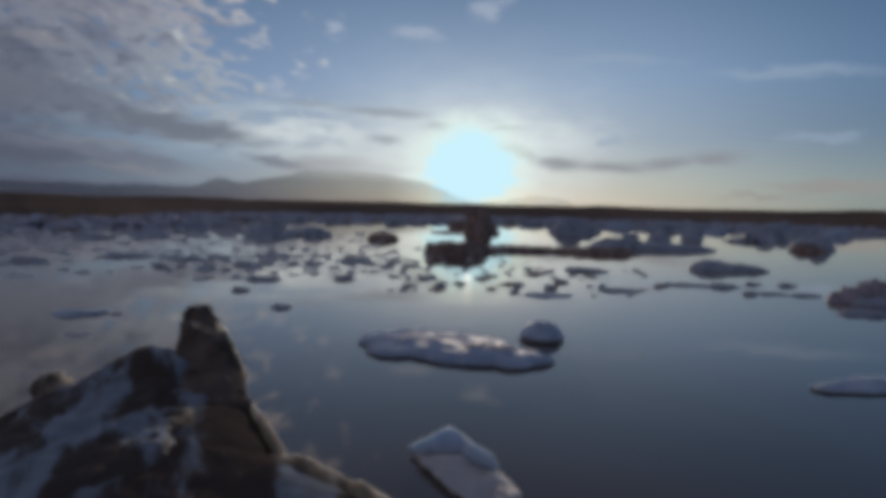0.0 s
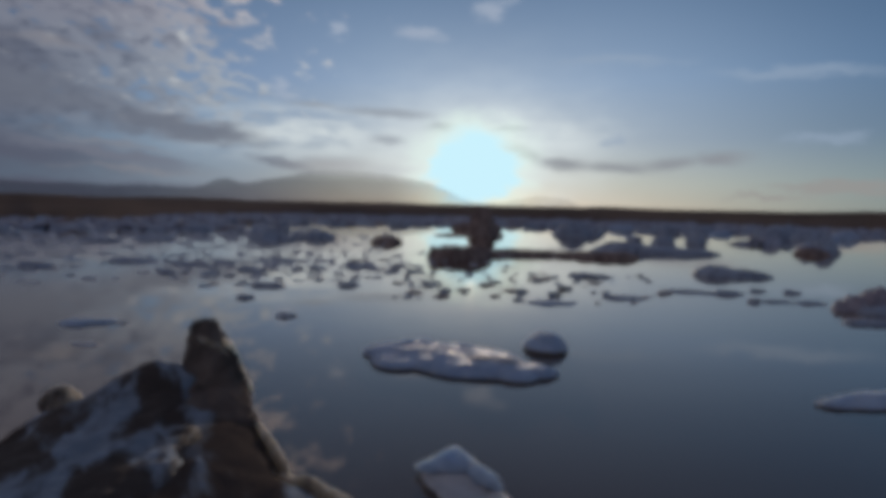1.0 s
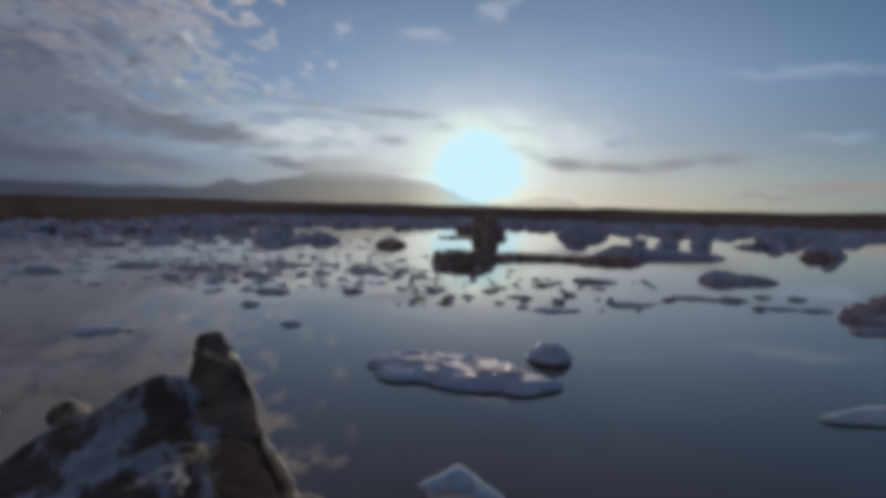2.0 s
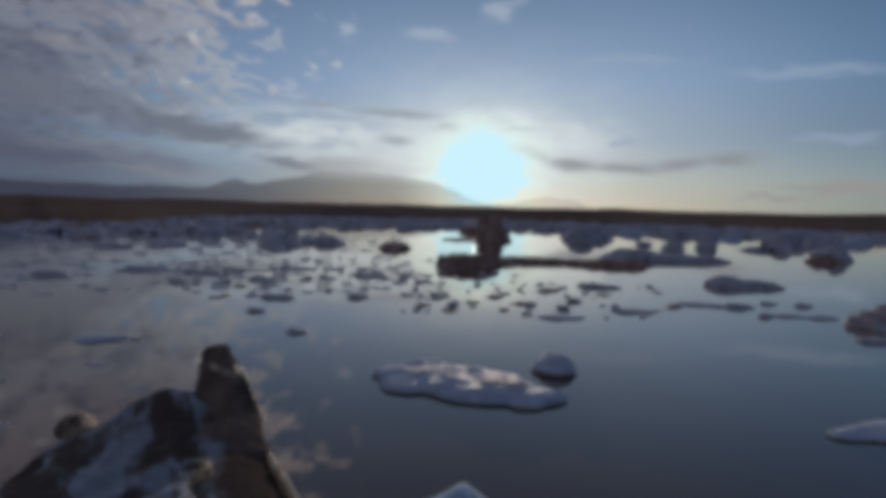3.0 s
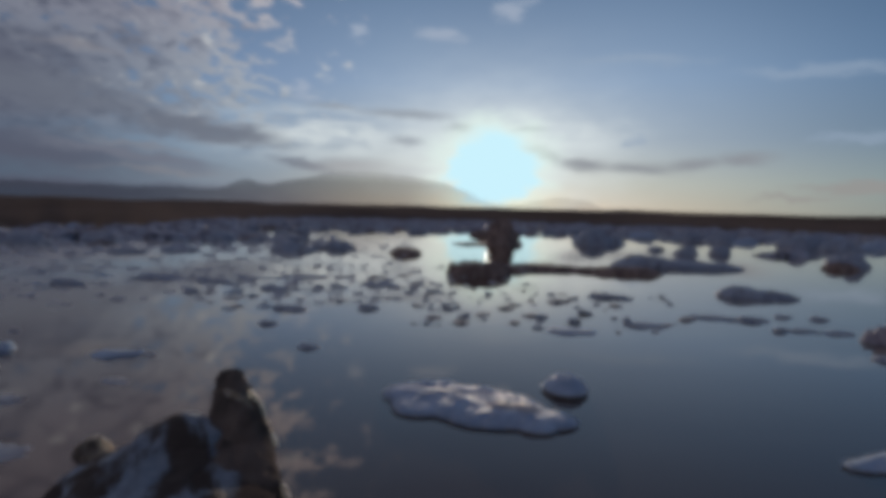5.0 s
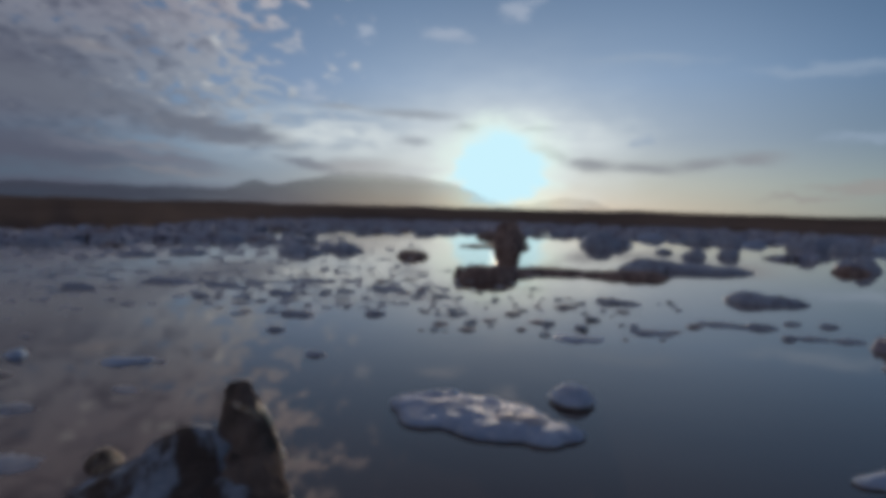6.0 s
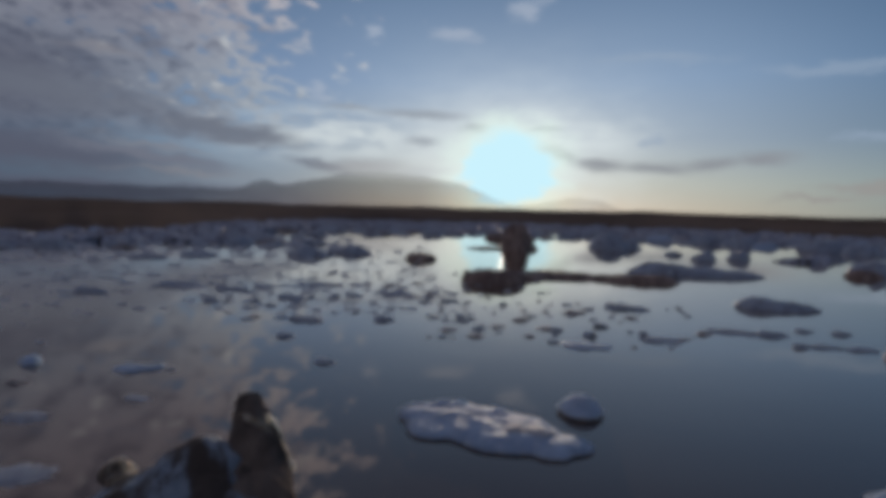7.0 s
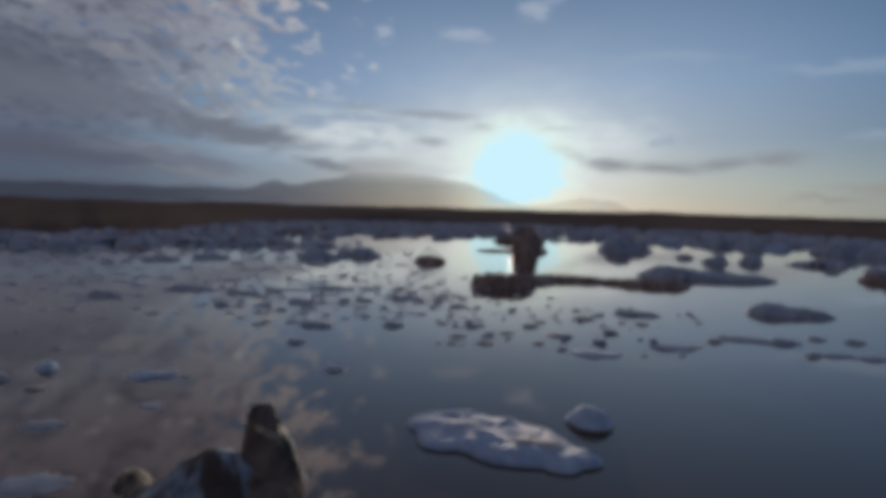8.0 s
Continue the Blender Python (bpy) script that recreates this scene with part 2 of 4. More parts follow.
def ice_material(name, clean, dirty, ash, lo, hi, stripe=0.0, frost=0.3, gloss=0.5, deep=0.6):
    """Glacier ice: clean and meltwater-grey ice, streaked with volcanic ash from lo to hi of the noise."""
    mat, k, bsdf, _ = material(name)
    co = k.n("ShaderNodeTexCoord").outputs["Object"]
    info = k.n("ShaderNodeObjectInfo").outputs["Random"]
    co = k.v("ADD", co, k.xyz(k.m("MULTIPLY", info, 37.0), k.m("MULTIPLY", info, 11.0), 0.0))
    base = k.mix(k.step(k.noise(co, 0.9, 5.0, 0.6), 0.35, 0.65), clean, dirty)
    base = k.mix(k.step(k.noise(co, 4.0, 3.0, 0.5), 0.45, 0.75, 0.0, frost), base, (0.70, 0.74, 0.78))
    if stripe:
        # ash layers stand on edge and run slantwise through the block
        across, along = k.v("DOT_PRODUCT", co, (0.86, 0.50, 0.0)), k.v("DOT_PRODUCT", co, (-0.50, 0.86, 0.35))
        layers = k.xyz(across, k.m("MULTIPLY", along, 0.35), 0.0)
        streaks = k.noise(layers, 0.75, 5.0, 0.55, 0.4)
        streaks = k.m("ADD", streaks, k.m("MULTIPLY", k.m("SUBTRACT", k.noise(layers, 2.2, 3.0, 0.6, 0.3), 0.5), 0.4 * stripe))
    else:
        streaks = k.noise(k.v("MULTIPLY", co, (1.0, 0.55, 0.5)), 1.15, 4.0, 0.5, 0.5)
    base = k.mix(k.step(streaks, lo, hi), base, ash)
    base = k.mix(k.step(k.noise(co, 16.0, 3.0, 0.7), 0.60, 0.72, 0.0, 0.5), base, ash)
    k.put(bsdf.inputs["Base Color"], base)
    k.put(bsdf.inputs["Roughness"], k.step(k.noise(co, 3.0, 3.0), 0.3, 0.7, 0.48, 0.78))
    bsdf.inputs["IOR"].default_value = 1.31
    bsdf.inputs["Specular IOR Level"].default_value = gloss
    bsdf.inputs["Subsurface Weight"].default_value = deep
    bsdf.inputs["Subsurface Radius"].default_value = (0.7, 0.85, 1.0)
    bsdf.inputs["Subsurface Scale"].default_value = 0.6
    bump(k, bsdf, k.m("ADD", k.noise(co, 5.0, 6.0, 0.65), k.m("MULTIPLY", k.noise(co, 22.0, 3.0), 0.3)), 0.6, 0.12)
    return mat


FLOE_ICE = ice_material("frosted_blue_floe_ice", (0.40, 0.51, 0.67), (0.28, 0.37, 0.52), (0.12, 0.12, 0.13), 0.70, 0.88, frost=0.35, gloss=0.2)
BLUE_ICE = ice_material("blue_white_ice", (0.42, 0.53, 0.69), (0.30, 0.39, 0.53), (0.10, 0.10, 0.11), 0.66, 0.85, gloss=0.3)
GREY_ICE = ice_material("grey_ice", (0.36, 0.42, 0.52), (0.25, 0.29, 0.37), (0.07, 0.065, 0.064), 0.55, 0.75)
ASH_ICE = ice_material("ash_covered_ice", (0.37, 0.285, 0.25), (0.29, 0.22, 0.19), (0.19, 0.14, 0.125), 0.40, 0.58, frost=0.08, gloss=0.2, deep=0.0)
STRIPED_ICE = ice_material("ash_striped_ice", (0.29, 0.36, 0.45), (0.20, 0.25, 0.31), (0.070, 0.057, 0.052), 0.42, 0.52, 0.6, frost=0.1, gloss=0.2, deep=0.0)
FLANK_ICE = ice_material("ash_streaked_dark_ice", (0.27, 0.33, 0.41), (0.17, 0.19, 0.22), (0.074, 0.061, 0.056), 0.42, 0.54, 0.6, frost=0.0, gloss=0.0, deep=0.0)
DARK_ASH = ice_material("bare_black_ash_ice", (0.185, 0.152, 0.132), (0.125, 0.102, 0.090), (0.074, 0.063, 0.058), 0.45, 0.70, frost=0.0, gloss=0.0, deep=0.0)
SILT_ICE = ice_material("silty_brown_grey_ice", (0.36, 0.32, 0.33), (0.26, 0.23, 0.235), (0.10, 0.085, 0.08), 0.52, 0.75)
# dark tone paints in the shadow and reflection at the waterline
SHADE_ICE = ice_material("dark_waterline_shade_ice", (0.31, 0.28, 0.26), (0.23, 0.205, 0.19), (0.13, 0.115, 0.105), 0.5, 0.8, frost=0.0, deep=0.0)
TAN_ICE = ice_material("tan_silty_ice", (0.40, 0.33, 0.24), (0.28, 0.225, 0.16), (0.08, 0.066, 0.055), 0.50, 0.66, gloss=0.2)
PINK_ICE = ice_material("rose_tinted_ice", (0.38, 0.34, 0.385), (0.27, 0.26, 0.31), (0.10, 0.085, 0.09), 0.52, 0.75, gloss=0.2, deep=0.0)
SNOW_ICE = ice_material("granular_frosted_ice", (0.54, 0.54, 0.56), (0.44, 0.45, 0.49), (0.30, 0.28, 0.28), 0.62, 0.85, gloss=0.2)

BRASH_ICE = ice_material("wet_blue_grey_brash_ice", (0.60, 0.64, 0.71), (0.44, 0.48, 0.55), (0.16, 0.15, 0.15), 0.56, 0.78, frost=0.3, deep=0.0)
PACK_ICE = ice_material("ash_dusted_pack_ice", (0.45, 0.49, 0.60), (0.31, 0.34, 0.43), (0.08, 0.07, 0.075), 0.48, 0.68, frost=0.12, gloss=0.2, deep=0.0)

WATER, k, bsdf, out = material("lagoon_water")
co = k.n("ShaderNodeNewGeometry").outputs["Position"]
k.put(bsdf.inputs["Base Color"], k.mix(k.noise(co, 0.03, 3.0), (0.068, 0.051, 0.044), (0.092, 0.070, 0.060)))
bsdf.inputs["Roughness"].default_value = 0.6
bsdf.inputs["Specular IOR Level"].default_value = 0.0
swell = k.noise(k.v("MULTIPLY", co, (0.5, 1.0, 1.0)), 0.30, 2.0, 0.5)
ripple = k.noise(k.v("MULTIPLY", co, (0.6, 1.4, 1.0)), 1.8, 3.0, 0.5)
bump(k, bsdf, k.m("MULTIPLY_ADD", ripple, 0.10, swell), 0.18, 0.05)
normal = bsdf.inputs["Normal"].links[0].from_socket
gloss = k.n("ShaderNodeBsdfGlossy")
gloss.inputs["Roughness"].default_value = 0.028
gloss.inputs["Color"].default_value = (1.0, 0.945, 0.895, 1)
k.put(gloss.inputs["Normal"], normal)
fres = k.n("ShaderNodeFresnel")
fres.inputs["IOR"].default_value = 1.34
mixer = k.n("ShaderNodeMixShader")
k.put(mixer.inputs[0], k.m("ADD", k.m("POWER", fres.outputs[0], 0.63), k.step(fres.outputs[0], 0.14, 0.50, 0.0, 0.11), clamp=True))
k.put(mixer.inputs[1], bsdf.outputs[0])
k.put(mixer.inputs[2], gloss.outputs[0])
k.put(out.inputs[0], mixer.outputs[0])

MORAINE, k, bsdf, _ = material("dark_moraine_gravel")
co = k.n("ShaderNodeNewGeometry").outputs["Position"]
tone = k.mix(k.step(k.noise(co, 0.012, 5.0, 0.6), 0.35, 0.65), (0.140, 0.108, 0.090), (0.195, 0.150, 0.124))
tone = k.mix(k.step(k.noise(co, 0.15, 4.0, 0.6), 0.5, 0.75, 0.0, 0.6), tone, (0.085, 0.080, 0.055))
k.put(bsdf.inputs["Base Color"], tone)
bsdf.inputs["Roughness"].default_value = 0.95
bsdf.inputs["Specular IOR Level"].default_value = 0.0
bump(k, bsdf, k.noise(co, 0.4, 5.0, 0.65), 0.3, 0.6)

# far rock with painted haze: part of the sky's light behind comes through
HILLS, k, bsdf, out = material("far_mountain_painted_haze")
co = k.n("ShaderNodeNewGeometry").outputs["Position"]
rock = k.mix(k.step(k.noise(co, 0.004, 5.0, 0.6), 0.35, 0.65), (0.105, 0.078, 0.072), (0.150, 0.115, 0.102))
bsdf.inputs["Roughness"].default_value = 1.0
bsdf.inputs["Specular IOR Level"].default_value = 0.0
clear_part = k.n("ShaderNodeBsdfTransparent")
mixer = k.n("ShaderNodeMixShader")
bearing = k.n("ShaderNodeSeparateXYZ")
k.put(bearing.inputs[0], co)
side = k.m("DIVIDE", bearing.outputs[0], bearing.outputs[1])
# rock colour shifts to blue towards the left
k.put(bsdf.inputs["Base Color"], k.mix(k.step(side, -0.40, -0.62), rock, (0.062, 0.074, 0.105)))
# summit and sun side made more transparent, imitating cloud and sun haze
summit_haze = k.m("MULTIPLY", k.step(bearing.outputs[2], 165.0, 300.0, 0.0, 0.42), k.step(side, -0.36, -0.26))
k.put(mixer.inputs[0], k.m("ADD", k.step(side, -0.14, 0.06, 0.46, 0.78), summit_haze, clamp=True))
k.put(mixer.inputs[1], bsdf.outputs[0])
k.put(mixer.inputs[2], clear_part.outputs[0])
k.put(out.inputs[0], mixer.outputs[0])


# ---------------------------------------------------------------- building helpers
def mesh_object(name, verts, faces, mat, smooth=True):
    me = bpy.data.meshes.new(name)
    me.from_pydata([tuple(map(float, p)) for p in verts], [], faces)
    if smooth:
        me.polygons.foreach_set("use_smooth", [True] * len(me.polygons))
    me.materials.append(mat)
    me.update()
    return new(name, me)


def fbm(x, y, z=0.0, octaves=4):
    return noise.fractal(Vector((x, y, z)), 0.9, 2.0, octaves)


def ice_geometry(lobes, seed, cell, rough=0.06, edge=0.18, sharp=0.0, depth=0.35, notch=0.0, swells=()):
    """Verts and faces of a piece of ice, z = 0 at the water. Each lobe: centre x, y, half sizes rx, ry, turn in degrees,
    height, fullness (1 cone, 2 dome, 6 slab), and how much higher its right and far sides are than the middle.
    swells: soft rises of the top: x, y, half sizes, turn, height."""
    x0 = min(l[0] - 1.25 * max(l[2], l[3]) for l in lobes)
    x1 = max(l[0] + 1.25 * max(l[2], l[3]) for l in lobes)
    y0 = min(l[1] - 1.25 * max(l[2], l[3]) for l in lobes)
    y1 = max(l[1] + 1.25 * max(l[2], l[3]) for l in lobes)
    nx, ny = max(6, int((x1 - x0) / cell)), max(6, int((y1 - y0) / cell))
    size = max(x1 - x0, y1 - y0)
    turns = [(math.cos(radians(l[4])), math.sin(radians(l[4]))) for l in lobes]
    verts, index, heights = [], {}, {}
    for j in range(ny + 1):
        for i in range(nx + 1):
            x, y = x0 + (x1 - x0) * i / nx, y0 + (y1 - y0) * j / ny
            q = 5.0 / size
            warp = fbm(x * q + seed * 3.1, y * q, seed * 1.7, 4) * edge
            fine = fbm(x * q * 2.5, y * q * 2.5 + seed, seed * 0.9, 4)
            top, best = -depth, None
            for l, (c, s) in zip(lobes, turns):
                u, v = x - l[0], y - l[1]
                u, v = (u * c + v * s) / l[2], (-u * s + v * c) / l[3]
                d = math.hypot(u, v) + warp
                h = l[5] * (1 - max(d, 0.0) ** l[6]) * max(0.15, 1 + l[7] * u + l[8] * v)
                if d > 1 and depth < 0:
                    continue
                if d > 1:
                    h = -depth * min(1.0, (d - 1) * 5)
                if h > top:
                    top, best = h, (l[0], l[1])
            if top > 0 and best:
                ridge = 1 - abs(fine) * 2
                top = max(0.01, top * (1 + rough * 3 * fine + sharp * ridge * 0.5) + rough * fine * min(1.0, top * 4))
            for sx, sy, srx, sry, turn, rise in swells:
                if best and top > 0.02:
                    c, s = math.cos(radians(turn)), math.sin(radians(turn))
                    u, v = ((x - sx) * c + (y - sy) * s) / srx, (-(x - sx) * s + (y - sy) * c) / sry
                    top += rise * math.exp(-2 * (u * u + v * v)) * min(1.0, top / 0.2)
            heights[i, j] = (x, y, top, best)
    for (i, j), (x, y, z, best) in heights.items():
        if best is None and all(heights.get((i + a, j + b), (0, 0, -9))[2] <= -depth for a in (-1, 0, 1) for b in (-1, 0, 1)):
            continue
        if best and z < 0.10:           # wave-cut notch at the waterline
            far = max(0.001, math.hypot(best[0] - x, best[1] - y))
            pull = min(0.45, notch / far) if notch else 0.05
            x, y = x + (best[0] - x) * pull, y + (best[1] - y) * pull
        index[i, j] = len(verts)
        verts.append((x, y, z))
    faces = []
    for j in range(ny):
        for i in range(nx):
            q = [(i, j), (i + 1, j), (i + 1, j + 1), (i, j + 1)]
            if all(p in index for p in q):
                faces.append([index[p] for p in q])
    return verts, faces


def ice(name, at, lobes, seed, cell, mat, label, category="ice", group="", **shape):
    """One piece of ice floating at (x, y)."""
    verts, faces = ice_geometry(lobes, seed, cell, **shape)
    ob = mesh_object(name, verts, faces, mat)
    ob.location = (*at, 0)
    return tagged(ob, label, category, group)


def part_of(thing, name, lobes, seed, cell, mat, label="", **shape):
    verts, faces = ice_geometry(lobes, seed, cell, **shape)
    ob = mesh_object(name, verts, faces, mat)
    ob.parent = thing
    return tagged(ob, label) if label else ob


def hull_geometry(corners, seed, cuts=3, rough=0.05, scale=1.4, rounding=0.35):
    """A faceted block round some corners, its faces split and roughened and its edges a little worn."""
    bm = bmesh.new()
    for c in corners:
        bm.verts.new(c)
    bmesh.ops.convex_hull(bm, input=bm.verts)
    bmesh.ops.delete(bm, geom=[v for v in bm.verts if not v.link_faces], context="VERTS")
    for _ in range(cuts):
        bmesh.ops.subdivide_edges(bm, edges=bm.edges[:], cuts=1, use_grid_fill=True)
        bmesh.ops.smooth_vert(bm, verts=bm.verts[:], factor=rounding, use_axis_x=True, use_axis_y=True, use_axis_z=True)
    bmesh.ops.triangulate(bm, faces=bm.faces[:])
    bm.normal_update()
    for v in bm.verts:
        p = v.co * scale
        v.co = v.co + v.normal * rough * (fbm(p.x + seed, p.y, p.z, 5) + 0.5 * fbm(p.x * 3, p.y * 3 + seed, p.z * 3, 3))
    verts = [tuple(v.co) for v in bm.verts]
    bm.verts.index_update()
    faces = [[v.index for v in f.verts] for f in bm.faces]
    bm.free()
    return verts, faces


# ---------------------------------------------------------------- setting: ground, water, far mountains
def shore(a):
    """Distance of the far waterline at the bearing a (degrees, right of +y)."""
    base = 140 + 120 / (1 + math.exp(-(a + 27) / 3.5)) - 40 / (1 + math.exp(-(a - 32) / 4))
    return base + 14 * noise.noise(Vector((a * 0.12, 3.0, 0.0))) + 5 * noise.noise(Vector((a * 0.6, 9.0, 0.0)))


def build_ground():
    bearings = [-180 + 3 * i for i in range(40)] + [-60 + 0.5 * i for i in range(241)] + [63 + 3 * i for i in range(39)]
    steps = [0.0, 0.5, 0.9, 0.97, 1.0, 1.03, 1.08, 1.15, 1.25, 1.38, 1.5, 1.62, 1.75, 1.9, 2.1, 2.4, 2.9, 4.0, 7.0, 12.0, 18.0]
    verts, faces = [], []
    for a in bearings:
        s = shore(max(-60.0, min(60.0, a)))
        r_crest = 420.0 + 40 * noise.noise(Vector((a * 0.08, 1.0, 5.0)))
        for f in steps:
            r = s * f if f <= 1.0 else s + (f - 1.0) * (r_crest - s) / 0.62 if f <= 1.62 else r_crest + (f - 1.62) * 260
            x, y = r * math.sin(radians(a)), r * math.cos(radians(a))
            up = (r - s) / (r_crest - s)
            rough = fbm(x * 0.012, y * 0.012, 2.0, 5)
            if up < 0:
                z = max(-4.0, up * 12)
            elif up <= 1:
                z = 0.8 * min(1, up * 20) + 7.4 * up ** 0.8 + rough * 1.6 * min(1, up * 4)
            else:
                z = 8.2 - min(5.0, (r - r_crest) * 0.01) + rough * 1.6
            verts.append((x, y, z))
    n, m = len(bearings), len(steps)
    for i in range(n):
        for j in range(m - 1):
            a, b = i * m + j, ((i + 1) % n) * m + j
            faces.append([a, a + 1, b + 1, b])
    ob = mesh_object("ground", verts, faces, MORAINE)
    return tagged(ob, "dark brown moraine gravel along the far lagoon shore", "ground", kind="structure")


def build_water():
    verts, faces = [(0, 0, 0)], []
    rings, n = (6, 12, 20, 30, 45, 70, 110, 170, 260, 380, 560), 96
    for r in rings:
        verts += [(r * math.sin(2 * math.pi * i / n), r * math.cos(2 * math.pi * i / n), 0) for i in range(n)]
    for i in range(n):
        faces.append([0, 1 + (i + 1) % n, 1 + i])
        for j in range(len(rings) - 1):
            a, b = 1 + j * n + i, 1 + j * n + (i + 1) % n
            faces.append([a, b, b + n, a + n])
    ob = mesh_object("water", verts, faces, WATER)
    return tagged(ob, "calm dark lagoon water mirroring the evening sky", "water", kind="structure")


def build_mountains():
    """The massif behind the shore: heights as degrees over the horizon at each bearing."""
    def crest(a):
        h = (1.5 + 0.25 * noise.noise(Vector((a * 0.25, 0.0, 7.0)))) / (1 + math.exp((a + 4) / 2.5))
        h += 0.95 * math.exp(-((a + 23.6) / 1.7) ** 2) + 0.6 * math.exp(-((a + 20.0) / 2.5) ** 2)
        h += 2.4 / (1 + math.exp(-(a + 17.5) / 1.4)) / (1 + math.exp((a - 1.0) / 1.3))
        h += 1.55 / (1 + math.exp(-(a - 6.5) / 1.8)) / (1 + math.exp((a - 14.0) / 0.8))
        return max(0.05, h + 0.16 * noise.noise(Vector((a * 0.55, 2.0, 7.0))) + 0.09 * noise.noise(Vector((a * 1.6, 4.0, 7.0))))
    verts, faces = [], []
    rows = ((3500, 0.0), (3650, 0.35), (3850, 0.7), (4050, 0.92), (4200, 1.0))
    bearings = [-58 + 0.4 * i for i in range(200)]
    for a in bearings:
        for r, f in rows:
            jag = 1 + 0.06 * noise.noise(Vector((a * 0.8, r * 0.01, 1.0))) * (f < 1)
            z = 5 + f * jag * math.tan(radians(crest(a))) * r
            verts.append((r * math.sin(radians(a)), r * math.cos(radians(a)), z if f else 0.0))
    m = len(rows)
    for i in range(len(bearings) - 1):
        for j in range(m - 1):
            faces.append([i * m + j, i * m + j + 1, (i + 1) * m + j + 1, (i + 1) * m + j])
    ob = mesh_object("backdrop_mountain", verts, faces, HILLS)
    return tagged(ob, "mauve mountain range with painted haze behind the far shore", "mountain", kind="structure")


build_ground()
build_water()
build_mountains()

# ---------------------------------------------------------------- near ice
def hull_part(thing, name, corners, seed, mat, label="", **shape):
    verts, faces = hull_geometry(corners, seed, **shape)
    ob = mesh_object(name, verts, faces, mat)
    ob.parent = thing
    return tagged(ob, label) if label else ob


def ash_striped_berg():
    base = new("iceberg")
    base.location = (-6.5, 11.0, 0)
    tagged(base, "large ice block streaked with black ash, with an upright fin", "iceberg")
    part_of(base, "body", [(-1.15, 0.6, 2.1, 2.5, 12, 0.62, 4.0, 0.0, 0.25), (-1.3, 2.3, 1.7, 1.1, -10, 1.05, 2.8, 0.15, 0.0),
                           (-0.5, -1.7, 2.9, 2.7, -57, 0.56, 5.0, 0.0, 0.2)], 3, 0.08, STRIPED_ICE, rough=0.045, edge=0.10)
    part_of(base, "flank", [(0.0, -1.3, 5.0, 2.85, -55, 0.44, 5.0, 0.0, 0.45), (3.2, -3.2, 3.4, 1.45, -33, 0.30, 5.0, 0, 0.35)], 4, 0.09, FLANK_ICE,
            "wet black ash-streaked flank", rough=0.03, edge=0.08)
    hull_part(base, "fin", [(-0.86, 3.70, 1.93), (-0.82, 3.3, 1.88), (-0.42, 3.40, 1.97), (-0.38, 3.75, 1.94), (-0.02, 3.35, 1.70), (0.46, 3.15, 1.32), (0.92, 2.75, 0.78),
                            (1.22, 2.6, -0.3), (-0.80, 3.75, -0.3), (-0.76, 2.8, 0.95), (0.38, 2.0, 0.95), (1.52, 1.3, 0.32), (1.7, 1.2, -0.3), (-0.3, 1.5, 0.4),
                            (-0.8, 4.3, 0.9), (0.1, 4.3, 0.5), (-0.8, 4.6, -0.3), (0.4, 4.4, -0.3)], 5, DARK_ASH,
              "black-brown ash-covered ice fin", cuts=4, rough=0.09, rounding=0.05)
    hull_part(base, "fin_foot", [(0.60, 2.75, 0.80), (0.95, 2.65, 0.70), (1.56, 1.35, 0.42), (2.12, 0.45, 0.36), (2.2, 0.4, -0.3), (1.2, 0.0, 0.46), (0.2, 1.0, 0.60), (0.0, 2.2, 0.75), (1.3, 2.5, -0.3), (0.3, 0.8, -0.3)],
              12, DARK_ASH, "black ash-covered foot of the fin", cuts=4, rough=0.09, rounding=0.05)
    hull_part(base, "band", [(-0.80, 3.02, 1.60), (-0.78, 2.88, 1.34), (-0.3, 2.84, 1.71), (-0.05, 2.66, 1.42), (0.30, 2.74, 1.46), (0.52, 2.54, 1.10),
                             (-0.3, 3.3, 1.5), (0.2, 3.1, 1.2), (0.75, 2.6, 0.95)], 6, TAN_ICE, "tan silt band across the fin", cuts=3, rough=0.08, rounding=0.06)
    hull_part(base, "edge_band", [(0.14, 3.22, 1.66), (0.56, 3.05, 1.32), (1.04, 2.66, 0.78), (1.40, 2.35, 0.30), (0.10, 3.02, 1.52), (0.44, 2.84, 1.14), (0.90, 2.44, 0.66), (1.26, 2.05, 0.30)],
              10, TAN_ICE, "tan sunlit edge of the fin", cuts=4, rough=0.08, rounding=0.05)
    part_of(base, "rim", [(2.68, -0.26, 1.9, 0.13, -54.5, 0.36, 2.4, -0.1, 0), (4.75, -2.42, 2.2, 0.20, -35, 0.31, 2.2, 0, 0)],
            8, 0.05, TAN_ICE, "pale tan melt rim", edge=0.30, rough=0.06)
    part_of(base, "lump", [(-3.8, 2.2, 0.52, 0.45, 0, 0.38, 2.2, 0.0, 0.0), (-3.4, 1.9, 0.5, 0.45, 0, 0.25, 2.5, 0, 0)], 9, 0.05, TAN_ICE, "rounded tan ice lump")


